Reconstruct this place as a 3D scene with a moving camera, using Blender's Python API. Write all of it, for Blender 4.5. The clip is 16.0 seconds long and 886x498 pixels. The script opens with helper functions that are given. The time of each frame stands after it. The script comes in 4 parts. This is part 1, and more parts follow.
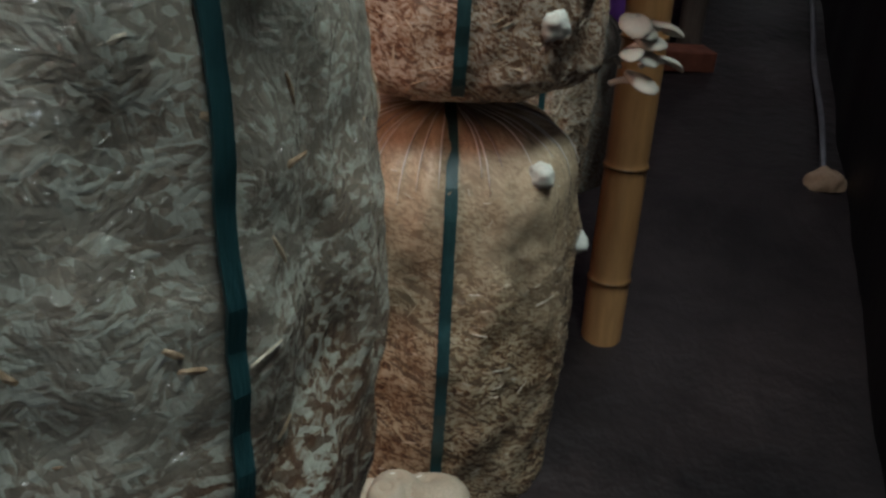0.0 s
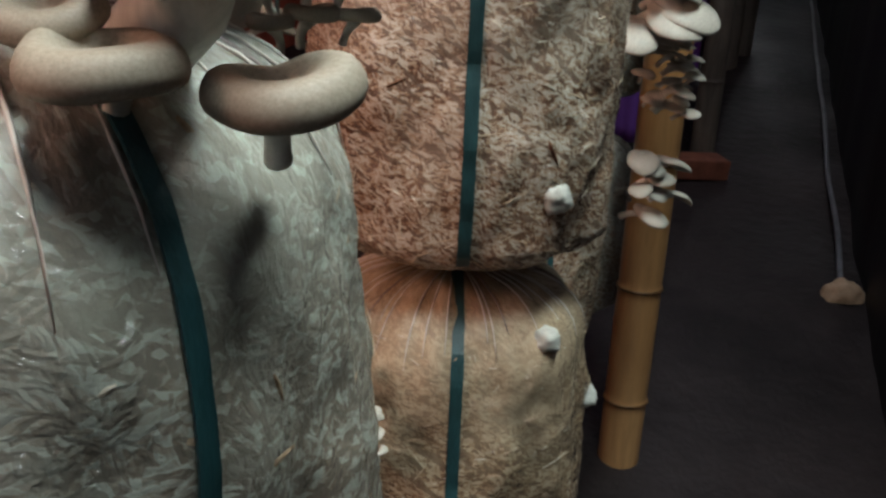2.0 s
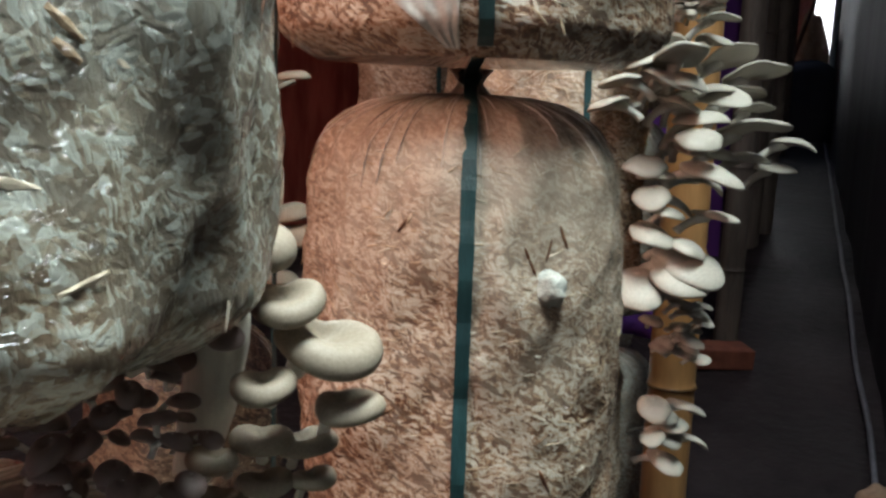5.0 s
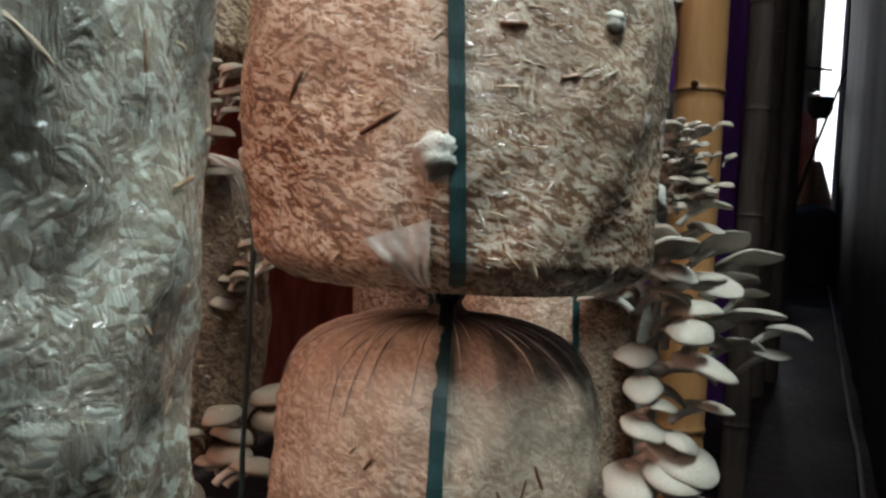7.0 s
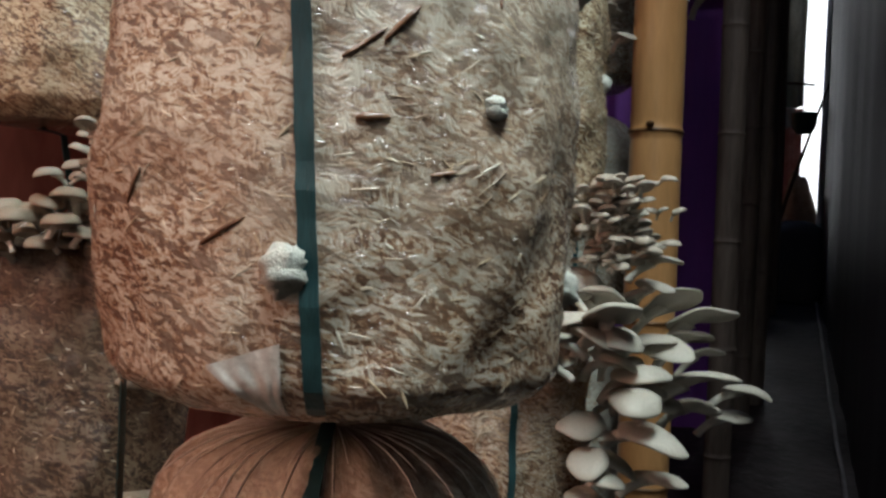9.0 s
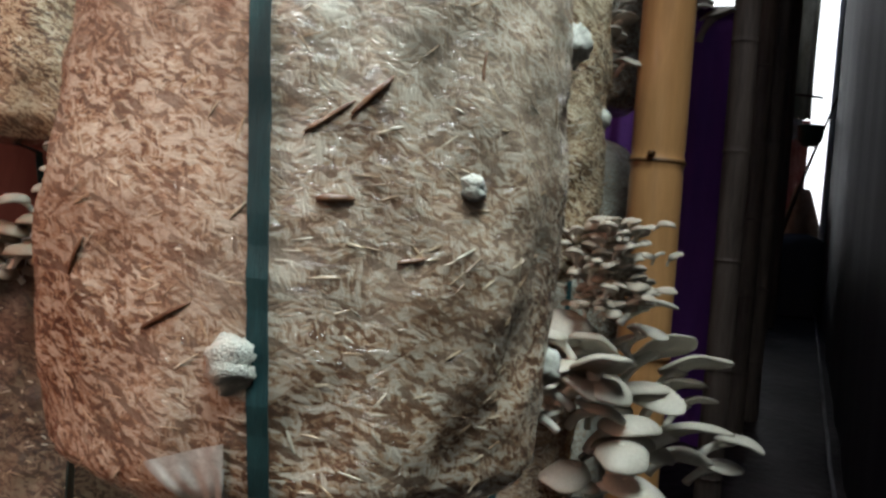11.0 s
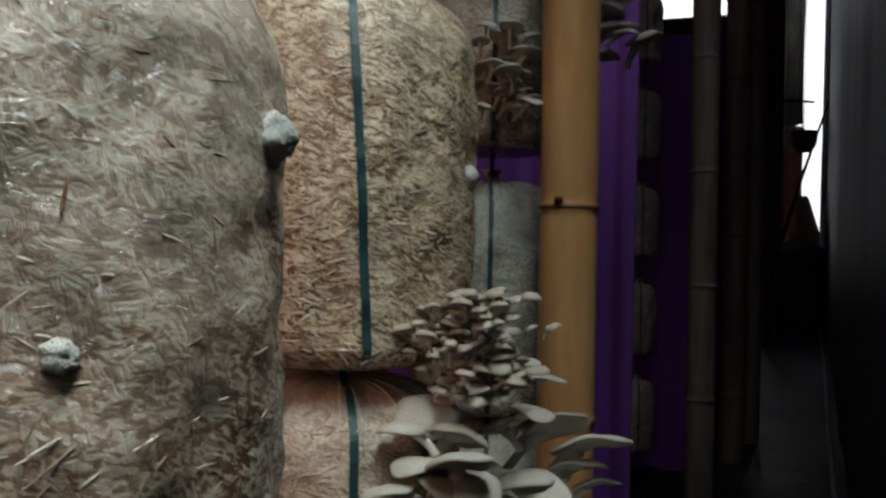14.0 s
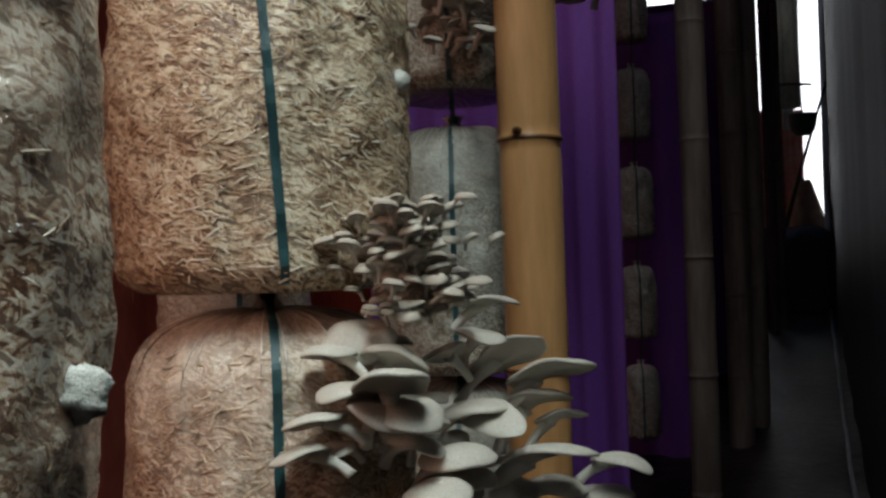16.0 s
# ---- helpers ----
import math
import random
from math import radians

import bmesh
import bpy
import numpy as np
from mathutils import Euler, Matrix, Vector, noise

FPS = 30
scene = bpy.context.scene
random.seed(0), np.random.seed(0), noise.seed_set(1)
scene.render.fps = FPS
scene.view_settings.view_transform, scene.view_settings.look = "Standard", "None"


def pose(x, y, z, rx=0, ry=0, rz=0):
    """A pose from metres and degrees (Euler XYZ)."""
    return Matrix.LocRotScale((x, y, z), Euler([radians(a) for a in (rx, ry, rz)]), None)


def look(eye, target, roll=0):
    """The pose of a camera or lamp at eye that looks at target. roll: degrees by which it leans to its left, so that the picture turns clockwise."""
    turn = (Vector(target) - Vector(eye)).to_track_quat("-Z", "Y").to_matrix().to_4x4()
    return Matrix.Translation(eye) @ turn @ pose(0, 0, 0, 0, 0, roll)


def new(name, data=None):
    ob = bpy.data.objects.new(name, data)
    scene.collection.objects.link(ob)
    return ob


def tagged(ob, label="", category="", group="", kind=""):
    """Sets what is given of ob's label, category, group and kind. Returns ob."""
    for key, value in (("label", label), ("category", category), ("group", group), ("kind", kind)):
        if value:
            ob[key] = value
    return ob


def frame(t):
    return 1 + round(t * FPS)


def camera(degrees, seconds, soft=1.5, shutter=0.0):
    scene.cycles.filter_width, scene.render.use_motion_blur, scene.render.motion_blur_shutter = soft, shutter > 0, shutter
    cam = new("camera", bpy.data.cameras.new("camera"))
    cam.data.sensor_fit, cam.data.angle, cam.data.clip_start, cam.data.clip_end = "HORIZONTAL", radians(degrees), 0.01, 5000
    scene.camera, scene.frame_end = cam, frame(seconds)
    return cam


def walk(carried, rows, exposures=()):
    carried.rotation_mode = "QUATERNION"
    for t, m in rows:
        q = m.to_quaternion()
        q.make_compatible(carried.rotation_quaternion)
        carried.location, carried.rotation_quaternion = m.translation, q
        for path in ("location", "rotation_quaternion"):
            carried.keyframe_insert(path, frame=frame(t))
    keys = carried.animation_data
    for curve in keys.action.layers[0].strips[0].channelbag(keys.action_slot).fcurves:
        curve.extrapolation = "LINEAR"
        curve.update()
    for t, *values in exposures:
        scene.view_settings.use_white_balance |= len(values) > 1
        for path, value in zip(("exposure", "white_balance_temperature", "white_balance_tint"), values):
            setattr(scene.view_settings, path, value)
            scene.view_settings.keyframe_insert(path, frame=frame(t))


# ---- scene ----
cam = camera(51.8, 16.0, 2.7)
PATH = [
    (0, (0.171, 0.338, 1.337), (0.188, 2.158, 0.506), 3.3),
    (0.5, (0.171, 0.34, 1.349), (0.176, 2.174, 0.549), 3.4),
    (1, (0.172, 0.344, 1.363), (0.153, 2.197, 0.612), 3.0),
    (1.5, (0.174, 0.345, 1.379), (0.144, 2.222, 0.687), 2.8),
    (2, (0.178, 0.351, 1.391), (0.141, 2.242, 0.741), 2.6),
    (2.5, (0.186, 0.356, 1.403), (0.145, 2.26, 0.79), 2.0),
    (3, (0.194, 0.36, 1.413), (0.151, 2.277, 0.844), 1.3),
    (3.5, (0.193, 0.368, 1.428), (0.14, 2.294, 0.892), 0.9),
    (4, (0.187, 0.377, 1.46), (0.113, 2.319, 0.989), 1.3),
    (4.5, (0.19, 0.379, 1.478), (0.085, 2.329, 1.049), 2.4),
    (5, (0.199, 0.387, 1.501), (0.083, 2.357, 1.172), 2.0),
    (7.5, (0.229, 0.422, 1.581), (0.082, 2.416, 1.541), 3.4),
    (8, (0.25, 0.437, 1.599), (0.108, 2.432, 1.564), 2.6),
    (8.5, (0.258, 0.463, 1.617), (0.119, 2.458, 1.59), 2.4),
    (9, (0.275, 0.485, 1.621), (0.145, 2.48, 1.596), 2.4),
    (11.5, (0.290, 0.536, 1.691), (0.154, 2.531, 1.642), 5.2),
    (12, (0.307, 0.550, 1.721), (0.169, 2.544, 1.665), 5.5),
    (12.5, (0.349, 0.562, 1.745), (0.190, 2.556, 1.719), 4.2),
    (13, (0.381, 0.583, 1.747), (0.214, 2.576, 1.735), 2.6),
    (13.5, (0.412, 0.617, 1.735), (0.25, 2.611, 1.73), 2.1),
    (14, (0.429, 0.637, 1.727), (0.263, 2.63, 1.732), 1.3),
    (14.5, (0.443, 0.664, 1.71), (0.275, 2.656, 1.723), 0.1),
    (15, (0.459, 0.689, 1.679), (0.289, 2.681, 1.7), -0.5),
    (15.5, (0.469, 0.709, 1.656), (0.295, 2.701, 1.68), -0.9),
    (16, (0.487, 0.727, 1.636), (0.301, 2.718, 1.677), -1.7),
]
EXPOSURES = [(0.0, 0.0), (1.0, 0.2), (2.0, 0.35), (4.0, 0.45), (5.0, 0.7), (7.5, 0.1), (9.0, 0.1), (12.0, 0.0), (13.0, -0.4), (14.0, -0.55), (15.0, -0.45), (16.0, 0.0)]
walk(cam, [(t, look(eye, target, roll)) for t, eye, target, roll in PATH], EXPOSURES)

# ---- light ----
RUN = 16.5                      # the aisle runs this many degrees to the right of +y
ALONG = Vector((math.sin(radians(RUN)), math.cos(radians(RUN)), 0))
ACROSS = Vector((ALONG.y, -ALONG.x, 0))
SLOPE = 0.146                   # the ground climbs along y


def ground_z(x, y):
    return 0.30 + SLOPE * (y - 0.5)


world = bpy.data.worlds.new("sky")
world.use_nodes = True
scene.world = world
sky = world.node_tree.nodes.new("ShaderNodeTexSky")
sky.sky_type, sky.sun_disc = "NISHITA", False
sky.sun_elevation, sky.sun_rotation = radians(48), radians(200)
world.node_tree.nodes["Background"].inputs["Strength"].default_value = 0.09
world.node_tree.links.new(sky.outputs[0], world.node_tree.nodes["Background"].inputs["Color"])


def area_lamp(name, eye, target, width, height, watts, colour, spread):
    lamp = bpy.data.lights.new(name, "AREA")
    lamp.shape, lamp.size, lamp.size_y, lamp.energy, lamp.color = "RECTANGLE", width, height, watts, colour
    lamp.spread = radians(spread)
    ob = new(name, lamp)
    ob.matrix_world = look(eye, target)
    return ob


sun = new("sun", bpy.data.lights.new("sun", "SUN"))
sun.data.energy, sun.data.angle, sun.data.color = 2.0, radians(0.6), (1.0, 0.95, 0.86)
sun.matrix_world = look((0, 0, 0), (-0.25, 0.62, -0.74))

# Unseen fill lamp behind the start, added to light the bags' fronts.
area_lamp("doorway_daylight", (0.42, -1.05, 2.25), (0.20, 1.25, 1.65), 0.5, 0.6, 1.6, (0.86, 1.0, 0.98), 75)
# Added lamp for the red light from the left; no opening is built there.
area_lamp("side_opening_daylight", (-1.20, 0.05, 2.25), (0.10, 1.15, 1.62), 0.9, 0.8, 3.6, (1.0, 0.56, 0.42), 80)
# Added lamp over the aisle, in an unseen gap left in the roof.
strip = area_lamp("skylight_daylight", (0, 0, 0), (0, 0, -1), 1.3, 0.32, 24.0, (0.86, 1.0, 1.0), 105)
strip.matrix_world = pose(0.47, 0.52, 3.05, 0, 0, 90 - RUN) @ pose(0, 0, 0, 30, 0, 0)
area_lamp("far_doorway_daylight", tuple(Vector((0.52, 0.5, 2.75)) + ALONG * 8.1), tuple(Vector((0.4, 0.5, 2.2)) + ALONG * 3), 0.3, 1.2, 0.2, (0.85, 0.95, 1.0), 120)
# Added lamp for the purple curtain; the visible roof gaps lie farther on.
area_lamp("roof_gap_daylight", (0.92, 2.15, 3.30), (0.62, 2.80, 1.8), 0.5, 0.35, 1.8, (0.90, 0.92, 1.0), 75)


# ---- materials ----
def material(name, rough=0.6, metal=0.0, spec=0.5):
    m = bpy.data.materials.new(name)
    m.use_nodes = True
    b = m.node_tree.nodes["Principled BSDF"]
    b.inputs["Roughness"].default_value, b.inputs["Metallic"].default_value = rough, metal
    b.inputs["Specular IOR Level"].default_value = spec
    return m, m.node_tree.nodes, m.node_tree.links, b


def coords(n, l, scale=(1, 1, 1), shift=True):
    tc, mp = n.new("ShaderNodeTexCoord"), n.new("ShaderNodeMapping")
    mp.inputs["Scale"].default_value = scale
    l.new(tc.outputs["Object"], mp.inputs["Vector"])
    if shift:
        info, mul = n.new("ShaderNodeObjectInfo"), n.new("ShaderNodeMath")
        mul.operation = "MULTIPLY"
        mul.inputs[1].default_value = 37.0
        l.new(info.outputs["Random"], mul.inputs[0])
        l.new(mul.outputs[0], mp.inputs["Location"])
    return mp.outputs["Vector"]


def grain(n, l, vec, scale, detail=4.0, rough=0.6, distort=0.0):
    t = n.new("ShaderNodeTexNoise")
    t.inputs["Scale"].default_value, t.inputs["Detail"].default_value = scale, detail
    t.inputs["Roughness"].default_value, t.inputs["Distortion"].default_value = rough, distort
    l.new(vec, t.inputs["Vector"])
    return t.outputs["Fac"]


def ramp(n, l, fac, *stops):
    r = n.new("ShaderNodeValToRGB")
    e = r.color_ramp.elements
    while len(e) < len(stops):
        e.new(0.5)
    for el, (p, c) in zip(e, stops):
        el.position, el.color = p, (*c, 1) if len(c) == 3 else c
    l.new(fac, r.inputs["Fac"])
    return r.outputs["Color"]


def mix(n, l, fac, a, b, mode="MIX"):
    x = n.new("ShaderNodeMix")
    x.data_type, x.blend_type = "RGBA", mode
    for socket, value in ((x.inputs[0], fac), (x.inputs[6], a), (x.inputs[7], b)):
        if isinstance(value, (int, float)):
            socket.default_value = value
        elif isinstance(value, tuple):
            socket.default_value = (*value, 1)
        else:
            l.new(value, socket)
    return x.outputs[2]


def bump(n, l, b, height, strength, distance):
    x = n.new("ShaderNodeBump")
    x.inputs["Strength"].default_value, x.inputs["Distance"].default_value = strength, distance
    l.new(height, x.inputs["Height"])
    l.new(x.outputs["Normal"], b.inputs["Normal"])
    return x.outputs["Normal"]


def cells(n, l, vec, scale):
    """Random value and distance of irregular chips."""
    t = n.new("ShaderNodeTexVoronoi")
    t.inputs["Scale"].default_value = scale
    l.new(vec, t.inputs["Vector"])
    sep = n.new("ShaderNodeSeparateColor")
    l.new(t.outputs["Color"], sep.inputs[0])
    return sep.outputs[0], t.outputs["Distance"]


def warped(n, l, vec, scale, amount):
    t = n.new("ShaderNodeTexNoise")
    t.inputs["Scale"].default_value, t.inputs["Detail"].default_value = scale, 3
    l.new(vec, t.inputs["Vector"])
    sub, mul, add = n.new("ShaderNodeVectorMath"), n.new("ShaderNodeVectorMath"), n.new("ShaderNodeVectorMath")
    sub.operation, mul.operation, add.operation = "SUBTRACT", "SCALE", "ADD"
    sub.inputs[1].default_value = (0.5, 0.5, 0.5)
    mul.inputs["Scale"].default_value = amount
    l.new(t.outputs["Color"], sub.inputs[0])
    l.new(sub.outputs[0], mul.inputs[0])
    l.new(vec, add.inputs[0])
    l.new(mul.outputs[0], add.inputs[1])
    return add.outputs[0]


def skin_coords(n, l):
    """Unrolled coordinates of a bag's skin in metres: round it, up it."""
    tc, sep, turn, size, put = (n.new(k) for k in ("ShaderNodeTexCoord", "ShaderNodeSeparateXYZ", "ShaderNodeMath", "ShaderNodeMath", "ShaderNodeCombineXYZ"))
    l.new(tc.outputs["Object"], sep.inputs[0])
    turn.operation, size.operation, size.inputs[1].default_value = "ARCTAN2", "MULTIPLY", 0.12
    l.new(sep.outputs["Y"], turn.inputs[0])
    l.new(sep.outputs["X"], turn.inputs[1])
    l.new(turn.outputs[0], size.inputs[0])
    info, far, add = n.new("ShaderNodeObjectInfo"), n.new("ShaderNodeMath"), n.new("ShaderNodeMath")
    far.operation, far.inputs[1].default_value, add.operation = "MULTIPLY", 23.0, "ADD"
    l.new(info.outputs["Random"], far.inputs[0])
    l.new(far.outputs[0], add.inputs[0])
    l.new(size.outputs[0], add.inputs[1])
    l.new(add.outputs[0], put.inputs["X"])
    l.new(sep.outputs["Z"], put.inputs["Y"])
    return put.outputs[0]


def fibres(n, l, vec, angle, per_length, per_width):
    """Long straw pieces that lie at an angle: a random value each, and their rounded height."""
    turn, scale, t = n.new("ShaderNodeMapping"), n.new("ShaderNodeMapping"), n.new("ShaderNodeTexVoronoi")
    turn.inputs["Rotation"].default_value = (0, 0, radians(angle))
    scale.inputs["Scale"].default_value = (per_length, per_width, 1)
    t.voronoi_dimensions, t.inputs["Scale"].default_value = "2D", 1.0
    l.new(vec, turn.inputs["Vector"])
    l.new(turn.outputs[0], scale.inputs["Vector"])
    l.new(scale.outputs[0], t.inputs["Vector"])
    sep = n.new("ShaderNodeSeparateColor")
    l.new(t.outputs["Color"], sep.inputs[0])
    return sep.outputs[0], t.outputs["Distance"]


def substrate_material(name, tan, brown, pale, film, piece, pale_span, contrast=1.0):
    """Packed chopped straw seen through a clinging plastic film. piece: length and width of a straw piece in metres."""
    m, n, l, b = material(name, 0.6)
    skin = skin_coords(n, l)
    v = warped(n, l, warped(n, l, skin, 24, 0.013), 170, 0.0028)
    lay = [fibres(n, l, v, ang, 1 / (piece[0] * k), 1 / (piece[1] * k)) for ang, k in ((4, 1.0), (37, 0.8), (-32, 0.9), (78, 0.65))]
    pick = [ramp(n, l, grain(n, l, v, sc, 3, 0.6), (0.50, (0, 0, 0)), (0.54, (1, 1, 1))) for sc in (58, 71, 83)]
    value, height = lay[0]
    for (val, hgt), p in zip(lay[1:], pick):
        value, height = mix(n, l, p, value, val), mix(n, l, p, height, hgt)
    chip, _ = fibres(n, l, v, -9, 0.55 / piece[0], 0.45 / piece[1])
    bit, _ = fibres(n, l, v, 20, 2.4 / piece[0], 1.1 / piece[1])
    soft = grain(n, l, v, 0.30 / piece[1], 6, 0.7)
    value = mix(n, l, 0.42, mix(n, l, 0.45, mix(n, l, 0.30, value, chip), bit), soft)
    half = tuple(0.5 * (a + q) for a, q in zip(tan, pale))
    dark = tuple(0.5 * q + 0.4 * a * (1 - contrast) for q, a in zip(brown, tan))
    c = ramp(n, l, value, (0.35, dark), (0.42, brown), (0.475, tan), (0.54, half), (0.63, pale))
    pit, _ = fibres(n, l, warped(n, l, skin, 90, 0.008), 30, 0.75 / piece[0], 0.6 / piece[1])
    c = mix(n, l, ramp(n, l, pit, (0.10, (0.85, 0.85, 0.85)), (0.13, (0, 0, 0))), c, dark)
    cloud = grain(n, l, skin, 13, 5, 0.66)
    damp = grain(n, l, skin, 5, 3, 0.5)
    c = mix(n, l, ramp(n, l, damp, (0.42, (0, 0, 0)), (0.72, (0.55, 0.55, 0.55))), c, mix(n, l, value, brown, tan))
    # Pale veil: random clouds that thicken towards the top of a bag.
    tc, axis, reach, spread = n.new("ShaderNodeTexCoord"), n.new("ShaderNodeSeparateXYZ"), n.new("ShaderNodeMapRange"), n.new("ShaderNodeMath")
    l.new(tc.outputs["Object"], axis.inputs[0])
    l.new(axis.outputs["Z"], reach.inputs["Value"])
    reach.inputs["From Min"].default_value, reach.inputs["From Max"].default_value = pale_span
    spread.operation = "MULTIPLY_ADD"
    l.new(cloud, spread.inputs[0])
    spread.inputs[1].default_value = 2.0
    l.new(reach.outputs[0], spread.inputs[2])
    halved = n.new("ShaderNodeMath")
    halved.operation, halved.inputs[1].default_value = "MULTIPLY", 0.5
    l.new(spread.outputs[0], halved.inputs[0])
    veil = ramp(n, l, halved.outputs[0], (0.46, (0, 0, 0)), (1.0, (0.75, 0.75, 0.75)))
    c = mix(n, l, veil, c, mix(n, l, value, half, pale))
    l.new(c, b.inputs["Base Color"])
    rise = mix(n, l, 0.18, value, ramp(n, l, height, (0.0, (1, 1, 1)), (0.75, (0, 0, 0))))
    bump(n, l, b, rise, 0.38, 0.003)
    film_coat(n, l, b, film, skin)
    return m


def film_coat(n, l, b, film, skin):
    """Thin glossy plastic film, finely creased, over whatever lies beneath."""
    b.inputs["Coat Weight"].default_value, b.inputs["Coat Roughness"].default_value = film, 0.06
    crease = n.new("ShaderNodeBump")
    crease.inputs["Strength"].default_value, crease.inputs["Distance"].default_value = 1.0, 0.010
    folds = mix(n, l, 0.5, grain(n, l, skin, 120, 4, 0.6, 0.8), grain(n, l, skin, 36, 3, 0.6, 1.5))
    l.new(folds, crease.inputs["Height"])
    l.new(crease.outputs["Normal"], b.inputs["Coat Normal"])


STRAW = substrate_material("packed_straw", (0.37, 0.235, 0.14), (0.15, 0.062, 0.027), (0.60, 0.54, 0.45), 0.9, (0.0105, 0.0019), (0.12, 0.40))
STRAW_FINE = substrate_material("fine_packed_straw", (0.37, 0.245, 0.13), (0.15, 0.07, 0.03), (0.62, 0.54, 0.40), 0.9, (0.016, 0.0021), (0.22, 0.50))
# Browner straw, its colour darkened further for shade on the nearest lower bags.
STRAW_NEAR_SHADE = substrate_material("near_shade_straw", (0.165, 0.10, 0.057), (0.075, 0.034, 0.018), (0.48, 0.50, 0.43), 0.9, (0.009, 0.0024), (0.13, 0.33), 0.5)
STRAW_WHITE = substrate_material("straw_with_mycelium", (0.29, 0.235, 0.16), (0.14, 0.085, 0.05), (0.52, 0.54, 0.48), 0.9, (0.008, 0.0022), (0.0, 0.36), 0.5)
# Dark straw copy: shade over the second row's lower bags put into colour.
STRAW_REAR_SHADE = substrate_material("rear_shade_straw", (0.13, 0.07, 0.038), (0.06, 0.026, 0.014), (0.24, 0.17, 0.11), 1.0, (0.013, 0.0026), (0.25, 0.50))
STRAW_BROWN = substrate_material("brown_straw", (0.28, 0.17, 0.085), (0.12, 0.052, 0.022), (0.52, 0.42, 0.29), 1.0, (0.011, 0.0018), (0.15, 0.36))


def flake_material():
    m, n, l, b = material("straw_flakes", 0.5)
    g = n.new("ShaderNodeNewGeometry")
    c = ramp(n, l, g.outputs["Random Per Island"], (0.0, (0.14, 0.06, 0.028)), (0.16, (0.28, 0.15, 0.07)), (0.38, (0.47, 0.32, 0.19)), (0.75, (0.62, 0.50, 0.36)), (1.0, (0.74, 0.69, 0.58)))
    fine = grain(n, l, coords(n, l), 400, 2)
    film_coat(n, l, b, 0.8, skin_coords(n, l))
    l.new(mix(n, l, 0.35, c, ramp(n, l, fine, (0.3, (0.2, 0.13, 0.07)), (0.7, (0.7, 0.6, 0.45)))), b.inputs["Base Color"])
    return m


FLAKES = flake_material()


def plain(name, a, c, scale, rough=0.6, spread=(0.35, 0.65), relief=0.15, depth=0.003, stretch=(1, 1, 1), coat=0.0, metal=0.0, fine=None):
    m, n, l, b = material(name, rough, metal)
    v = coords(n, l, stretch)
    g = grain(n, l, v, scale, 5, 0.62)
    col = ramp(n, l, g, (spread[0], a), (spread[1], c))
    f = grain(n, l, v, fine or scale * 7, 3)
    col = mix(n, l, 0.22, col, ramp(n, l, f, (0.3, tuple(q * 0.45 for q in a)), (0.7, tuple(min(1, q * 1.25) for q in c))))
    l.new(col, b.inputs["Base Color"])
    bump(n, l, b, f, relief, depth)
    b.inputs["Coat Weight"].default_value = coat
    b.inputs["Coat Roughness"].default_value = 0.12
    return m


CAP = plain("mushroom_cap", (0.37, 0.335, 0.28), (0.52, 0.48, 0.41), 16, 0.55, relief=0.03, depth=0.002, fine=90)
CAP_PURPLE = plain("purplish_young_cap", (0.13, 0.085, 0.078), (0.28, 0.21, 0.19), 60, 0.6, relief=0.08, depth=0.002)
CAP_DARK = plain("young_mushroom_cap", (0.23, 0.19, 0.15), (0.46, 0.40, 0.33), 60, 0.6, relief=0.08, depth=0.002)
CAP_TAN = plain("tan_mushroom_cap", (0.24, 0.19, 0.14), (0.35, 0.285, 0.215), 14, 0.62, relief=0.015, depth=0.002, fine=40)
STEM = plain("mushroom_stem", (0.58, 0.55, 0.48), (0.72, 0.69, 0.62), 40, 0.55, stretch=(1, 1, 0.3))
GILL = plain("mushroom_gills", (0.42, 0.39, 0.33), (0.56, 0.52, 0.45), 90, 0.6)
COTTON = plain("cotton_plug", (0.36, 0.355, 0.315), (0.58, 0.575, 0.52), 110, 0.85, relief=0.6, depth=0.004)
STRAP = plain("green_strap", (0.008, 0.033, 0.038), (0.018, 0.066, 0.072), 120, 0.42, stretch=(1, 1, 0.15), relief=0.3)
FILM = plain("gathered_film", (0.50, 0.42, 0.37), (0.74, 0.69, 0.62), 60, 0.3, stretch=(1, 1, 0.3), coat=0.6)
FILM_DARK = plain("creased_film", (0.13, 0.09, 0.085), (0.30, 0.24, 0.22), 50, 0.3, coat=0.5)
WHITE_FILM = plain("white_film", (0.42, 0.42, 0.39), (0.70, 0.71, 0.68), 40, 0.35, coat=0.5)
# Pale tone for the sheen at the black wall's far end.
WALL_SHEEN = plain("wall_sheen_colour", (0.42, 0.47, 0.58), (0.70, 0.76, 0.86), 9, 0.3, stretch=(1, 1, 0.1), coat=0.3)
NET = plain("olive_sheet", (0.22, 0.23, 0.17), (0.42, 0.43, 0.34), 12, 0.6, stretch=(1, 1, 0.4))
BAMBOO = plain("bamboo", (0.45, 0.21, 0.078), (0.61, 0.33, 0.14), 9, 0.34, stretch=(1, 1, 0.15), relief=0.1, coat=0.25, fine=90)
BAMBOO_NODE = plain("bamboo_node", (0.04, 0.018, 0.008), (0.20, 0.09, 0.03), 60, 0.5)
POST = plain("weathered_post", (0.075, 0.058, 0.046), (0.20, 0.165, 0.13), 14, 0.6, stretch=(1, 1, 0.12), relief=0.4, depth=0.006)
BLACK = plain("black_plastic_sheet", (0.007, 0.007, 0.009), (0.015, 0.015, 0.019), 7, 0.56, stretch=(1, 1, 0.4), relief=0.25, depth=0.01, fine=30)
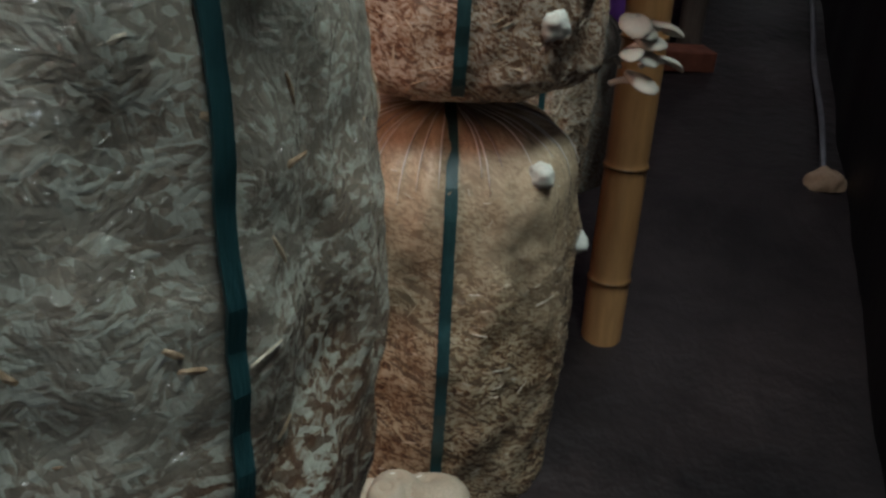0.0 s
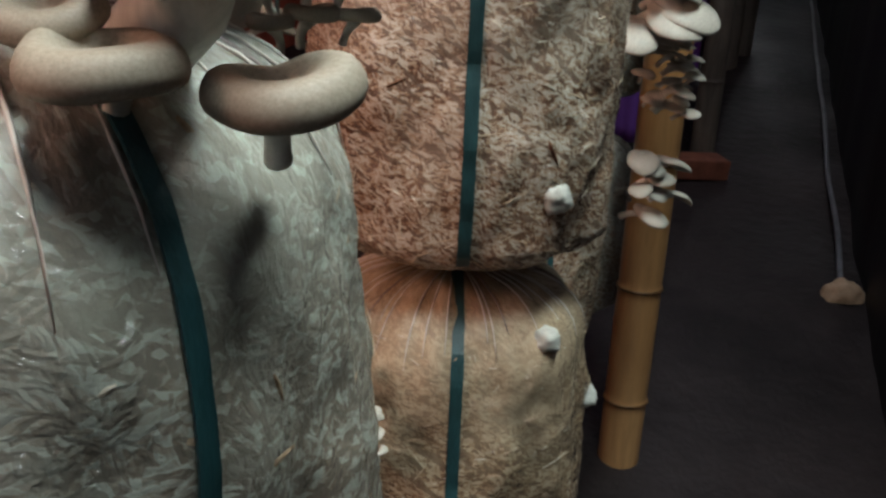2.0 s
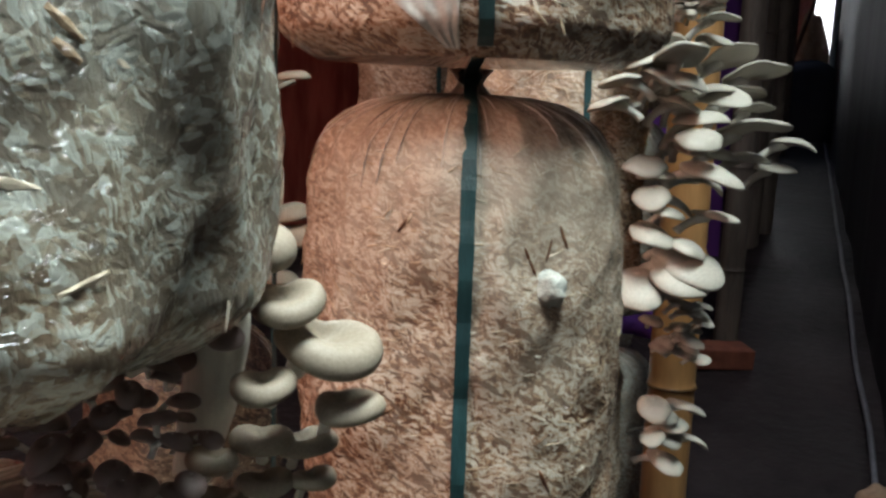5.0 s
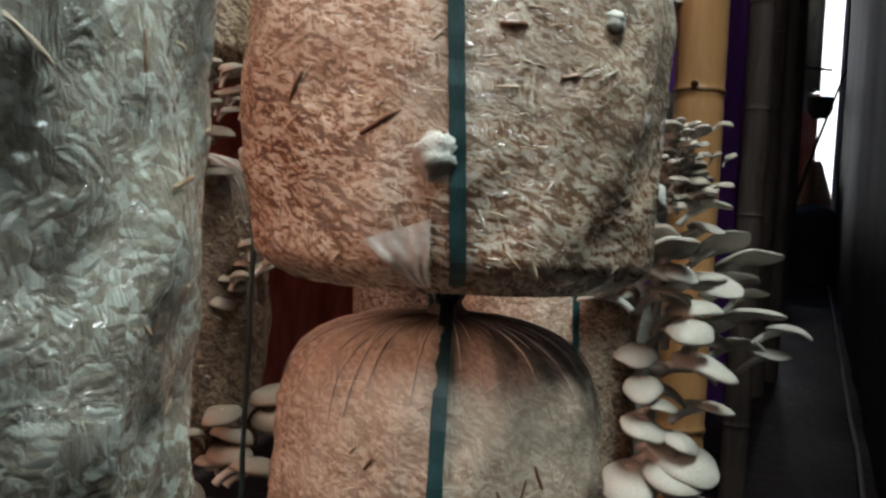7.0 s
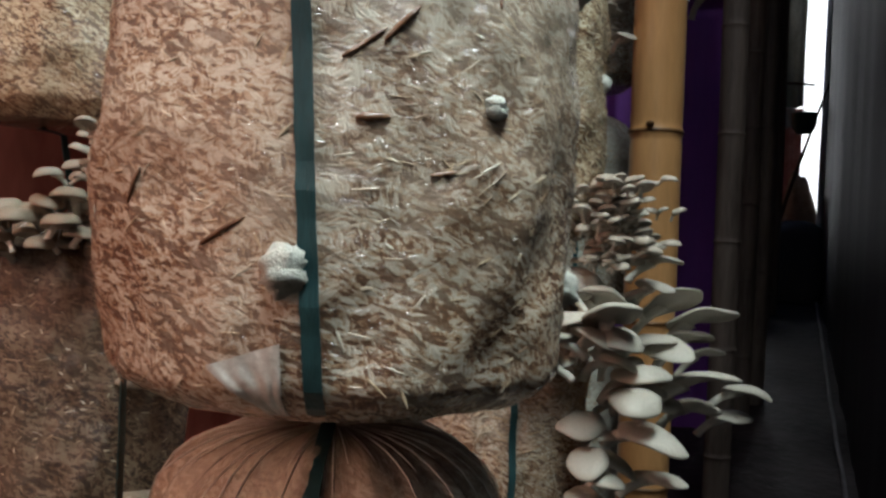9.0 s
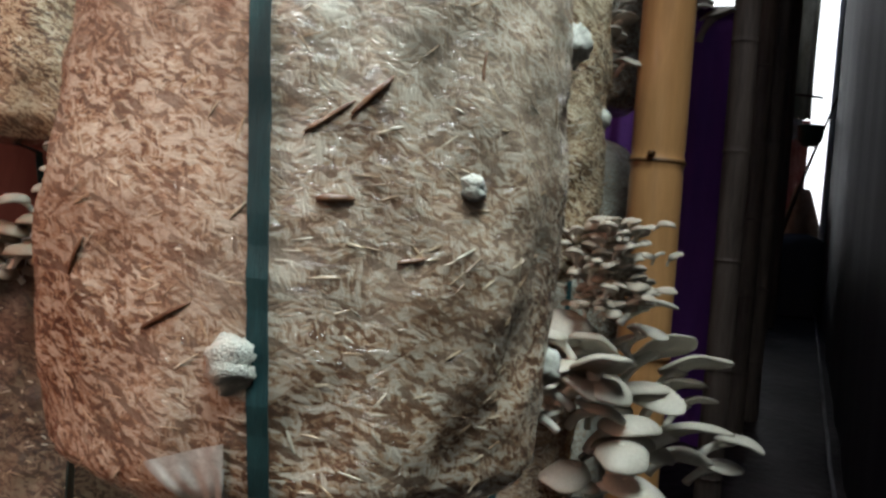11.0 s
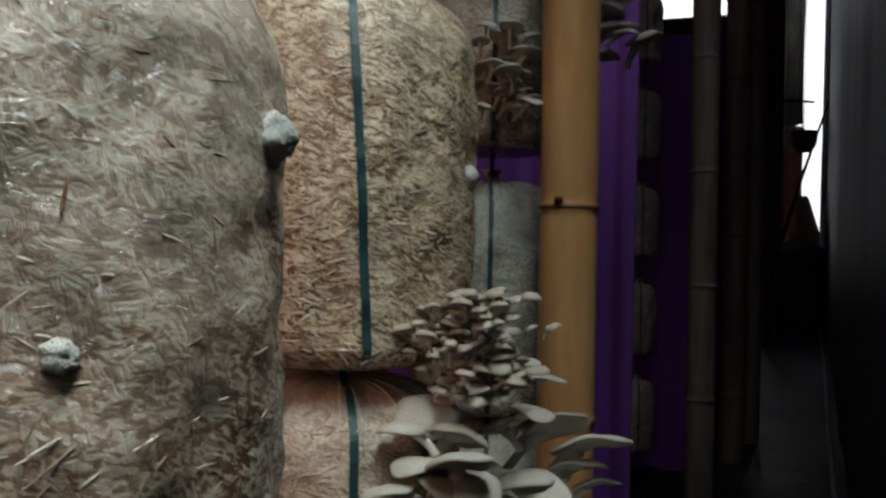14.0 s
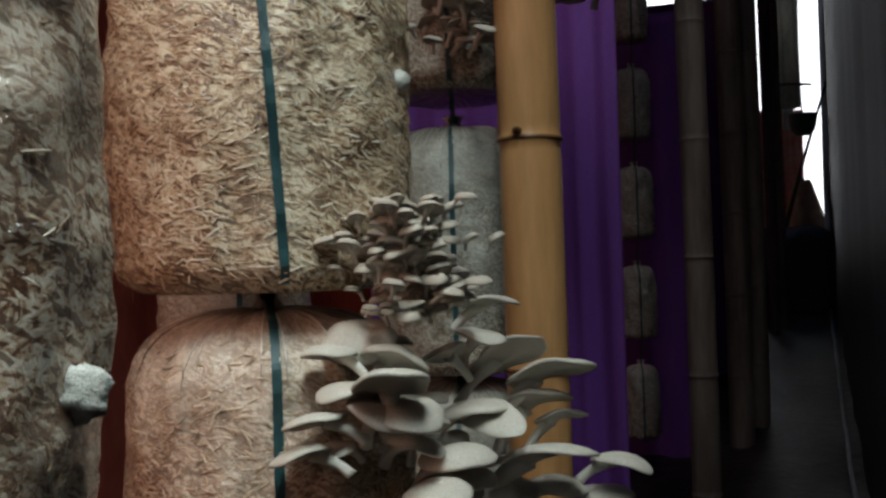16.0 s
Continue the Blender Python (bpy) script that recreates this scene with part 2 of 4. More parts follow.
PURPLE = plain("purple_cloth", (0.11, 0.032, 0.23), (0.19, 0.06, 0.36), 6, 0.75, stretch=(1, 1, 0.15), relief=0.2, fine=500)
EARTH = plain("wet_earth", (0.012, 0.0095, 0.010), (0.040, 0.030, 0.030), 2.2, 0.55, relief=0.5, depth=0.02, fine=16)
EARTH.node_tree.nodes["Principled BSDF"].inputs["Specular IOR Level"].default_value = 0.22
THATCH = plain("thatch", (0.05, 0.035, 0.02), (0.14, 0.10, 0.06), 30, 0.8, relief=0.5, depth=0.01)
REDDISH = plain("reddish_block", (0.16, 0.045, 0.025), (0.27, 0.09, 0.05), 30, 0.8, relief=0.4)
PINK = plain("pink_cloth", (0.50, 0.16, 0.13), (0.68, 0.33, 0.27), 9, 0.8)
TAN = plain("tan_sacking", (0.36, 0.22, 0.13), (0.52, 0.36, 0.24), 20, 0.8)
POTGREEN = plain("green_plastic", (0.015, 0.06, 0.035), (0.03, 0.10, 0.06), 12, 0.4)
DARK_STRAW = plain("dark_straw", (0.07, 0.025, 0.011), (0.20, 0.09, 0.04), 90, 0.5, coat=0.3)


def tarp_material():
    """Thin faded red tarpaulin that lets some daylight through."""
    m, n, l, b = material("red_tarpaulin", 0.6)
    c = ramp(n, l, grain(n, l, coords(n, l, (1, 1, 0.4)), 5, 4, 0.6), (0.35, (0.34, 0.09, 0.06)), (0.65, (0.58, 0.20, 0.14)))
    l.new(c, b.inputs["Base Color"])
    thin, both = n.new("ShaderNodeBsdfTranslucent"), n.new("ShaderNodeMixShader")
    l.new(c, thin.inputs["Color"])
    both.inputs[0].default_value = 0.55
    l.new(b.outputs[0], both.inputs[1])
    l.new(thin.outputs[0], both.inputs[2])
    l.new(both.outputs[0], n["Material Output"].inputs["Surface"])
    return m


TARP = tarp_material()
FOOT_LINE = plain("grey_foot_line", (0.10, 0.10, 0.11), (0.20, 0.20, 0.22), 9, 0.5)
STICK = plain("dry_stick", (0.05, 0.03, 0.02), (0.11, 0.07, 0.045), 30, 0.7)


# ---- mesh helpers ----
def from_arrays(verts, faces, smooth=True):
    me = bpy.data.meshes.new("mesh")
    me.from_pydata([tuple(v) for v in verts], [], faces)
    me.polygons.foreach_set("use_smooth", [smooth] * len(me.polygons))
    me.update()
    return me


def part(name, me, mat, parent=None, label="", m=None):
    ob = new(name, me)
    if mat is not None and not me.materials:
        me.materials.append(mat)
    if m is not None:
        ob.matrix_basis = m
    if parent is not None:
        ob.parent = parent
    if label:
        ob["label"] = label
    return ob


def grid_faces(rows, cols, closed=True):
    f = []
    for i in range(rows - 1):
        for j in range(cols if closed else cols - 1):
            k = (j + 1) % cols
            f.append((i * cols + j, i * cols + k, (i + 1) * cols + k, (i + 1) * cols + j))
    return f


def lathe(profile, cols, shape=None):
    """Rings from (radius, z); shape(r, z, a) may move each point."""
    v = []
    for r, z in profile:
        for j in range(cols):
            a = 2 * math.pi * j / cols
            v.append(shape(r, z, a) if shape else (r * math.cos(a), r * math.sin(a), z))
    return v, grid_faces(len(profile), cols)


def box_mesh(sx, sy, sz, bevel=0.004):
    bm = bmesh.new()
    bmesh.ops.create_cube(bm, size=1, matrix=Matrix.Diagonal((sx, sy, sz, 1)))
    if bevel:
        bmesh.ops.bevel(bm, geom=bm.edges[:], offset=bevel, segments=2, affect="EDGES", profile=0.6)
    me = bpy.data.meshes.new("mesh")
    bm.to_mesh(me)
    bm.free()
    return me


def tube(points, radius, cols=8):
    """A tube along points; radius may be a list."""
    v, n = [], len(points)
    pts = [Vector(p) for p in points]
    for i, p in enumerate(pts):
        d = (pts[min(i + 1, n - 1)] - pts[max(i - 1, 0)]).normalized()
        s = d.cross(Vector((0, 0, 1)) if abs(d.z) < 0.9 else Vector((0, 1, 0))).normalized()
        u = s.cross(d)
        r = radius[i] if isinstance(radius, (list, tuple)) else radius
        for j in range(cols):
            a = 2 * math.pi * j / cols
            v.append(p + (s * math.cos(a) + u * math.sin(a)) * r)
    f = grid_faces(n, cols)
    f.append(tuple(range(cols))[::-1])
    f.append(tuple(range((n - 1) * cols, n * cols)))
    return from_arrays(v, f)


def ribbon(points, side, width, thick):
    """A flat band along points, with thickness. side: the band's width direction."""
    v, n = [], len(points)
    pts = [Vector(p) for p in points]
    for i, p in enumerate(pts):
        d = (pts[min(i + 1, n - 1)] - pts[max(i - 1, 0)]).normalized()
        out = Vector(side).cross(d).normalized()
        s = Vector(side)
        w = width * (1 + 0.10 * noise.noise(p * 60))
        for a, b in ((-1, -1), (1, -1), (1, 1), (-1, 1)):
            v.append(p + s * (a * w / 2) + out * (b * thick / 2))
    f = grid_faces(n, 4)
    f += [(3, 2, 1, 0), tuple(range((n - 1) * 4, n * 4))]
    return from_arrays(v, f, False)


# ---- setting ----
def setting(name, me, mat, label, category):
    ob = part(name, me, mat)
    return tagged(ob, label, category, kind="structure")


def ground():
    v, xs, ys = [], np.linspace(-1, 1, 161), np.linspace(-1, 1, 161)
    for b in ys:
        for a in xs:
            x, y = 1.0 + a * 6 + 400 * a ** 9, 4.0 + b * 7 + 400 * b ** 9
            h = 0.028 * noise.noise(Vector((x * 2.3, y * 2.3, 0))) + 0.012 * noise.noise(Vector((x * 9, y * 9, 3)))
            v.append((x, y, ground_z(x, min(max(y, -1.5), 10)) + h))
    return from_arrays(v, grid_faces(161, 161, False))


setting("ground", ground(), EARTH, "dark damp trodden earth floor climbing along the aisle", "ground")


def sheet(a, b, z0, z1, folds, depth, thick=0.004, cols=90, rows=40, seed=0.0, hem=0.0):
    """A hanging sheet from a to b (plan), with folds and thickness."""
    a, b = Vector((*a, 0)), Vector((*b, 0))
    run = b - a
    out = run.normalized().cross(Vector((0, 0, 1)))
    v = []
    for side in (0, 1):
        for i in range(rows):
            w = i / (rows - 1)
            for j in range(cols):
                u = j / (cols - 1)
                k = 0.6 + 0.4 * w
                d = depth * k * (0.45 * math.sin(u * folds * 5.1 + 5 * noise.noise(Vector((u * 2.6, w * 0.7, seed)))) + 1.5 * noise.noise(Vector((u * folds * 0.8, w * 1.1, seed + 4))) + 0.5 * noise.noise(Vector((u * folds * 2.4, w * 2.4, seed + 9))))
                p = a + run * u + out * (d + thick * side)
                bottom = z0 + hem * noise.noise(Vector((u * 5, seed, 1)))
                v.append((p.x, p.y, z1 + (bottom - z1) * w))
    n = rows * cols
    f = grid_faces(rows, cols, False)
    f += [tuple(n + q for q in g[::-1]) for g in grid_faces(rows, cols, False)]
    for j in range(cols - 1):
        f += [(j, j + 1 + 0, n + j + 1, n + j)[::-1], ((rows - 1) * cols + j, (rows - 1) * cols + j + 1, n + (rows - 1) * cols + j + 1, n + (rows - 1) * cols + j)]
    for i in range(rows - 1):
        for j in (0, cols - 1):
            f.append((i * cols + j, (i + 1) * cols + j, n + (i + 1) * cols + j, n + i * cols + j))
    return from_arrays(v, f)


def plan(s, w):
    """Plan place: s metres along the aisle from the start, w metres to its right."""
    p = Vector((0.52, 0.40, 0)) + ALONG * s + ACROSS * w
    return (p.x, p.y)


ROOF = 3.1
# Continued out of view past the start, to shut out sky light.
setting("wall_east", sheet(plan(-1.43, 0.05), plan(7.9, 0.03), 0.0, 4.4, 20, 0.007, 0.02, 480, 40, 7.0), BLACK, "glossy black plastic sheet wall hanging along the aisle", "wall")
setting("wall_west", sheet(plan(-1.7, -2.3), plan(9.2, -2.3), -0.2, 4.4, 20, 0.02, 0.006, 160, 10, 3.0), TARP, "faded red tarpaulin side wall let through by daylight", "wall")


def roof_piece(name, s0, s1, w0, w1):
    """A stretch of the thatch, added out of view; the strip over the first metres of the aisle is left open to the sky
    to let light in.
    """
    ob = setting(name, box_mesh(w1 - w0, s1 - s0, 0.12, 0), THATCH, "dark thatch roof, added unseen over the growing house", "ceiling")
    x, y = plan((s0 + s1) / 2, (w0 + w1) / 2)
    ob.matrix_basis = pose(x, y, 3.55 + 0.073 * ((s0 + s1) / 2 - 3.6), math.degrees(math.atan(0.073)), 0, -RUN)


roof_piece("ceiling", -1.8, 7.0, -2.4, -0.62)
roof_piece("ceiling_far", 3.4, 6.6, -0.62, 0.3)
roof_piece("ceiling_near", -1.8, -0.9, -0.62, 0.3)


def wall_box(name, a, b, z0, z1, mat, label, thick=0.06):
    a, b = Vector((*a, 0)), Vector((*b, 0))
    ob = setting(name, box_mesh((b - a).length, thick, z1 - z0, 0.004), mat, label, "wall")
    ob.matrix_basis = pose((a.x + b.x) / 2, (a.y + b.y) / 2, (z0 + z1) / 2, 0, 0, math.degrees(math.atan2(b.y - a.y, b.x - a.x)))
    return ob


# Unseen end walls, added to close the place and hold back daylight.
wall_box("wall_south", plan(-1.72, -2.3), plan(-1.72, -0.62), -0.2, 3.6, THATCH, "dim thatch end wall, added out of view")
wall_box("wall_south_lintel", plan(-1.72, -0.60), plan(-1.72, 0.06), 2.35, 3.6, THATCH, "dim thatch over an opening, added out of view")
wall_box("wall_east_jamb", plan(-1.72, 0.06), plan(-1.45, 0.06), -0.2, 3.6, THATCH, "dim thatch beside an opening, added out of view")
# Brought nearer to keep far daylight off the floor behind the posts.
wall_box("wall_north", plan(7.0, -2.3), plan(7.0, -0.62), 0.8, 3.46, THATCH, "dim thatch far wall beside the doorway")

# ---- growing bags ----
def bag_radius(u, r, squat):
    """Profile of a filled bag, u from 0 at its base to 1 at its shoulder's crown."""
    if u < 0.06:
        return r * (0.80 + 0.20 * math.sin(u / 0.06 * math.pi / 2))
    if u > 0.80:
        q = (u - 0.80) / 0.20
        return r * max(0.10, math.cos(q * math.pi / 2) ** 0.62)
    return r * (1.0 + squat * math.sin((u - 0.06) / 0.74 * math.pi))


def bag_point(bag, u, a, out=0.0):
    """Local place on a bag's skin at height u and direction a."""
    r, h, seed, squat = bag
    rr = bag_radius(u, r, squat)
    p = Vector((math.cos(a), math.sin(a), u * h / r * 0.5))
    body = 0.0085 * noise.noise(p * 2.2 + Vector((seed, 0, 0))) + 0.0045 * noise.noise(p * 6 + Vector((0, seed, 0))) + 0.0022 * noise.noise(p * 17 + Vector((0, 0, seed)))
    pleat = max(0.0, u - 0.78) / 0.22
    body += pleat * 0.0035 * math.sin(a * 19 + 2 * math.sin(a * 3 + seed)) * min(1.0, rr / r * 2)
    rr = max(0.006, rr + body * (1 if u < 0.97 else 0.2) + out)
    z = u * h
    if u > 0.80:
        z = h * (0.80 + 0.20 * math.sin((u - 0.80) / 0.20 * math.pi / 2))
    return Vector((rr * math.cos(a), rr * math.sin(a), z))


def growing_bag(x, y, z0, h, r, seed, mat, flakes, label, squat=0.04, plugs=(), twist=0.0, sliver=(0.0016, 0.0055, 0.0007, 0.0018)):
    bag = (r, h, seed, squat)
    holder = tagged(new("growing_bag"), label, "mushroom bag", "hanging growing bags", "")
    holder.matrix_basis = pose(x, y, z0, 0, 0, twist)
    us = [0.0] + [0.06 * k / 5 for k in range(1, 5)] + list(np.linspace(0.06, 0.80, 46)) + [0.80 + 0.20 * k / 20 for k in range(1, 21)]
    cols = 112
    v = [(0.0, 0.0, 0.012)] * cols
    for u in us:
        v += [bag_point(bag, u, 2 * math.pi * j / cols) for j in range(cols)]
    body = part("body", from_arrays(v, grid_faces(len(us) + 1, cols)), mat, holder)
    # the gathered, tied neck
    rng = random.Random(seed)

    def neck_shape(rr, z, a):
        k = rr * (1 + 0.22 * math.sin(a * 7 + seed))
        return (k * math.cos(a), k * math.sin(a), z)
    nv, nf = lathe([(0.022, h - 0.012), (0.012, h + 0.002), (0.008, h + 0.008), (0.010, h + 0.013), (0.014, h + 0.018), (0.006, h + 0.019)], 28, neck_shape)
    part("neck", from_arrays(nv, nf), FILM, holder, "gathered translucent plastic neck")
    # pleats that run down from the neck
    for k in range(44):
        a = 2 * math.pi * (k + 0.9 * rng.random()) / 44
        end = 0.81 + 0.13 * rng.random()
        pts = [bag_point(bag, u, a + 0.05 * (1 - u), 0.0012) for u in np.linspace(0.995, end, 7)]
        part("pleat", tube(pts, [0.0007, 0.0009, 0.0009, 0.0008, 0.0007, 0.0005, 0.0002], 4), FILM if k % 9 else FILM_DARK, holder)
    # straw ends pressed against the film
    if flakes:
        fv, ff = [], []
        for _ in range(flakes):
            u, a = 0.03 + 0.86 * rng.random(), 2 * math.pi * rng.random()
            p = bag_point(bag, u, a, 0.0002)
            n = Vector((math.cos(a), math.sin(a), 0))
            t = Vector((-math.sin(a), math.cos(a), 0))
            g = 1.1 * noise.noise(Vector((a * 2.2, u * 7, seed))) + rng.gauss(0, 0.38 if rng.random() < 0.75 else 1.2)
            d = (t * math.cos(g) + Vector((0, 0, 1)) * math.sin(g)).normalized()
            s = n.cross(d)
            ln, w, hh = rng.uniform(sliver[0], sliver[1]) * (1.8 if rng.random() < 0.05 else 1.0), rng.uniform(sliver[2], sliver[3]), rng.uniform(0.0001, 0.0004)
            q, k = len(fv), rng.uniform(-0.3, 0.3)
            dip = n * (0.0003 + ln * ln / (2 * r))
            fv += [p - d * ln - dip + s * w * 0.6, p - d * ln - dip - s * w * 0.6, p + d * ln - dip - s * w * 0.5, p + d * ln - dip + s * w * 0.5,
                   p - s * w + d * ln * k, p + s * w + d * ln * k, p + n * hh + d * ln * 0.55 - dip * 0.3, p + n * hh - d * ln * 0.55 - dip * 0.3]
            ff += [(q, q + 1, q + 7), (q + 1, q + 4, q + 7), (q + 4, q + 6, q + 7), (q + 4, q + 2, q + 6), (q + 2, q + 3, q + 6), (q + 3, q + 5, q + 6), (q + 5, q + 7, q + 6), (q + 5, q, q + 7)]
        ob = part("straw", from_arrays(fv, ff, False), FLAKES, holder, "loose straw ends pressed under the film")
        ob["kind"] = "stuff"
    for u, a, size in plugs:
        p = bag_point(bag, u, radians(a) - radians(twist), -0.22 * size)
        pv, pf = lathe([(0.001, -1)] + [(math.cos(b), math.sin(b)) for b in np.linspace(-1.35, 1.35, 17)] + [(0.001, 1)], 26,
                       lambda rr, z, b: Vector((rr * math.cos(b), rr * math.sin(b), z)) * size * (1 + 0.24 * noise.noise(Vector((rr * math.cos(b) * 1.6, rr * math.sin(b) * 1.6, z * 1.6 + seed + u * 9))) + 0.20 * noise.noise(Vector((rr * math.cos(b) * 5, rr * math.sin(b) * 6, z * 6 + seed)))))
        part("cotton_plug", from_arrays(pv, pf), COTTON, holder, "fluffy white cotton plug or tuft", m=Matrix.Translation(p))
    return holder, bag


def strap(x, y, z0, z1, stations, facing, knots, width=0.0105, thick=0.0012):
    """A band that runs down the face of a column. stations: (z, distance from the column's axis, sideways)."""
    a = radians(facing)
    out, side = Vector((math.cos(a), math.sin(a), 0)), Vector((-math.sin(a), math.cos(a), 0))
    pts = []
    zs = [s[0] for s in stations]
    for z in np.linspace(z0, z1, 640):
        d, w = np.interp(z, zs, [s[1] for s in stations]), np.interp(z, zs, [s[2] for s in stations])
        pts.append(Vector((x, y, z)) + out * (d + 0.0008 * noise.noise(Vector((z * 40, x, 0)))) + side * w)
    holder = tagged(new("hanging_strap"), "dark green plastic strap hanging down a column of bags", "strap", "hanging straps")
    part("band", ribbon(pts, side, width, thick), STRAP, holder)
    for z in knots:
        base = Vector((x, y, z)) + out * 0.014
        kv, kf = lathe([(0.001, -1)] + [(math.cos(b), math.sin(b)) for b in np.linspace(-1.3, 1.3, 7)] + [(0.001, 1)], 12,
                       lambda rr, h, b: Vector((rr * math.cos(b) * width * 0.95, rr * math.sin(b) * width * 0.7, h * 0.006)) * (1 + 0.35 * noise.noise(Vector((rr * math.cos(b) * 2, rr * math.sin(b) * 2, h * 2 + z * 9)))))
        part("knot", from_arrays(kv, kf), STRAP, holder, m=Matrix.Translation(base))
    return holder


def column(x, y, r, bags, facing, ztop, flakes, label, width=0.0105, sliver=(0.0018, 0.0060, 0.0004, 0.0010), more=()):
    """A hung column. bags: (base z, height, radius, seed, material, plugs, and the strap's turn at its foot and top)."""
    st = []
    for z0, h, rr, seed, mat, plugs, *off in bags:
        low, high = (radians(k) for k in off[0]) if off else (0.0, 0.0)
        holder, bag = growing_bag(x, y, z0, h, rr, seed, mat, flakes, label, plugs=plugs, sliver=sliver)
        st.append((z0 - 0.006, 0.035, 0.0))
        for u in np.linspace(0.02, 0.97, 26):
            lean = low + (high - low) * u
            p = bag_point(bag, u, radians(facing) + lean, 0.0025)
            q = math.hypot(p.x, p.y)
            st.append((z0 + p.z, q * math.cos(lean), q * math.sin(lean)))
        st.append((z0 + h + 0.012, 0.014, 0.0))
    st.sort(key=lambda s: s[0])
    st.append((ztop, 0.03, 0.0))
    strap(x, y, bags[0][0] - 0.02, ztop, st, facing, [b[0] + b[1] + 0.012 for b in bags], width)
    for turn, reach in more:
        strap(x, y, bags[0][0] - 0.02, ztop, [(bags[0][0], reach, 0.0), (ztop, reach, 0.0)], turn, [], width * 0.72)


RED = "clear plastic bag of brown straw, tied and hanging in a column"
COOL = "clear plastic bag of straw whitened by mycelium, hanging"
S, W = STRAW, STRAW_WHITE
TOPZ = 3.3
# nearest column
NEAR_SLIVER = (0.0030, 0.0075, 0.0006, 0.0014)
column(0.024, 0.62, 0.118, [(0.65, 0.34, 0.116, 1.3, STRAW_NEAR_SHADE, ()), (1.025, 0.345, 0.121, 2.1, STRAW_NEAR_SHADE, ()), (1.428, 0.34, 0.109, 3.7, W, (), (-26, -26)), (1.81, 0.34, 0.113, 4.2, W, (), (-26, -26))], -40.5, TOPZ, 160, COOL, 0.0058, NEAR_SLIVER)
# the column that the walk rises along
# The second bag's plugs stand for a white patch and loose tufts.
column(0.175, 1.05, 0.11, [(0.43, 0.33, 0.108, 5.5, STRAW_BROWN, ()), (0.80, 0.345, 0.110, 6.1, STRAW_BROWN, ((0.865, -47, 0.0105), (0.65, 2, 0.011), (0.80, 14, 0.010))),
                          (1.165, 0.338, 0.111, 7.9, S, ((0.175, -54, 0.0115), (0.645, -58, 0.0125), (0.44, 14, 0.011))),
                          (1.525, 0.352, 0.137, 8.4, S, ((0.222, -90.5, 0.0135), (0.46, -48, 0.007), (0.716, 0, 0.013), (0.19, 6, 0.013), (0.69, -96, 0.008), (0.225, -166, 0.010)), (3, -6)),
                          (1.92, 0.34, 0.118, 9.6, W, ())], -87, TOPZ, 800, RED, 0.0092, (0.0025, 0.0085, 0.0003, 0.0009), ((170, 0.150),))
column(0.252, 1.53, 0.12, [(0.50, 0.33, 0.112, 11.5, S, ()), (0.875, 0.34, 0.112, 12.2, S, ()), (1.25, 0.355, 0.121, 13.1, S, ()), (1.620, 0.36, 0.127, 14.6, STRAW_FINE, ((0.50, -6, 0.011),), (4, -6)), (2.02, 0.34, 0.115, 15.1, S, ())], -71, TOPZ, 5200, RED, 0.0075, (0.004, 0.011, 0.0005, 0.0011))
column(0.385, 2.04, 0.11, [(0.72, 0.34, 0.11, 21.5, W, ()), (1.132, 0.345, 0.112, 24.2, W, ()), (1.49, 0.345, 0.112, 22.2, W, ()), (1.88, 0.34, 0.105, 23.1, W, ())], -88, TOPZ, 1200, COOL, 0.007)
# second row, behind
column(-0.17, 1.42, 0.11, [(0.90, 0.33, 0.11, 31.5, STRAW_REAR_SHADE, ()), (1.29, 0.34, 0.11, 32.2, STRAW_REAR_SHADE, ()), (1.72, 0.34, 0.112, 33.1, STRAW_BROWN, ())], 150, TOPZ, 600, RED, 0.008)
column(0.05, 2.06, 0.11, [(0.95, 0.33, 0.11, 41.5, S, ()), (1.34, 0.34, 0.11, 42.2, S, ()), (1.74, 0.34, 0.112, 43.1, S, ())], -70, TOPZ, 800, RED, 0.008)
# far columns past the purple cloth
for q, (fx, fy, zs) in enumerate(((0.54, 3.15, (0.76, 1.05, 1.325, 1.635, 1.945, 2.30)), (0.88, 4.1, (1.0, 1.36, 1.72, 2.08, 2.44)))):
    column(fx, fy, 0.09, [(z, 0.262, 0.085 - 0.022 * q, 50 + q * 9 + k, W, ()) for k, z in enumerate(zs)], -90, 3.5, 0, COOL, 0.006)


def film_fold(x, y, z0, bag, a0, a1, u1):
    """A white gathered fan of film at a bag's foot, drawn towards the strap."""
    fv, rows, cols = [], 12, 40
    for i in range(rows):
        w = i / (rows - 1)
        for j in range(cols):
            q = j / (cols - 1)
            a = radians(a0 + (a1 - a0) * (q * (0.25 + 0.75 * w)))
            u = 0.012 + u1 * w * (1 - 0.35 * q)
            fv.append(bag_point(bag, u, a, 0.0022 + 0.0007 * math.sin(q * 19 + 3 * w + 2 * noise.noise(Vector((q * 4, w * 3, 1)))) * (1 - 0.5 * w)))
    n = rows * cols
    fv += [p * 0.985 + Vector((0, 0, 0.015 * p.z)) for p in fv]
    g = grid_faces(rows, cols, False)
    ff = g + [tuple(n + k for k in f[::-1]) for f in g]
    return from_arrays(fv, ff)


for ob in bpy.data.objects:
    if ob.name.startswith("growing_bag") and abs(ob.location.z - 1.525) < 0.001 and abs(ob.location.x - 0.175) < 0.001:
        part("film_fold", film_fold(0, 0, 0, (0.136, 0.352, 8.4, 0.04), -91, -107, 0.11), WHITE_FILM, ob, "white gathered film at the bag's foot")



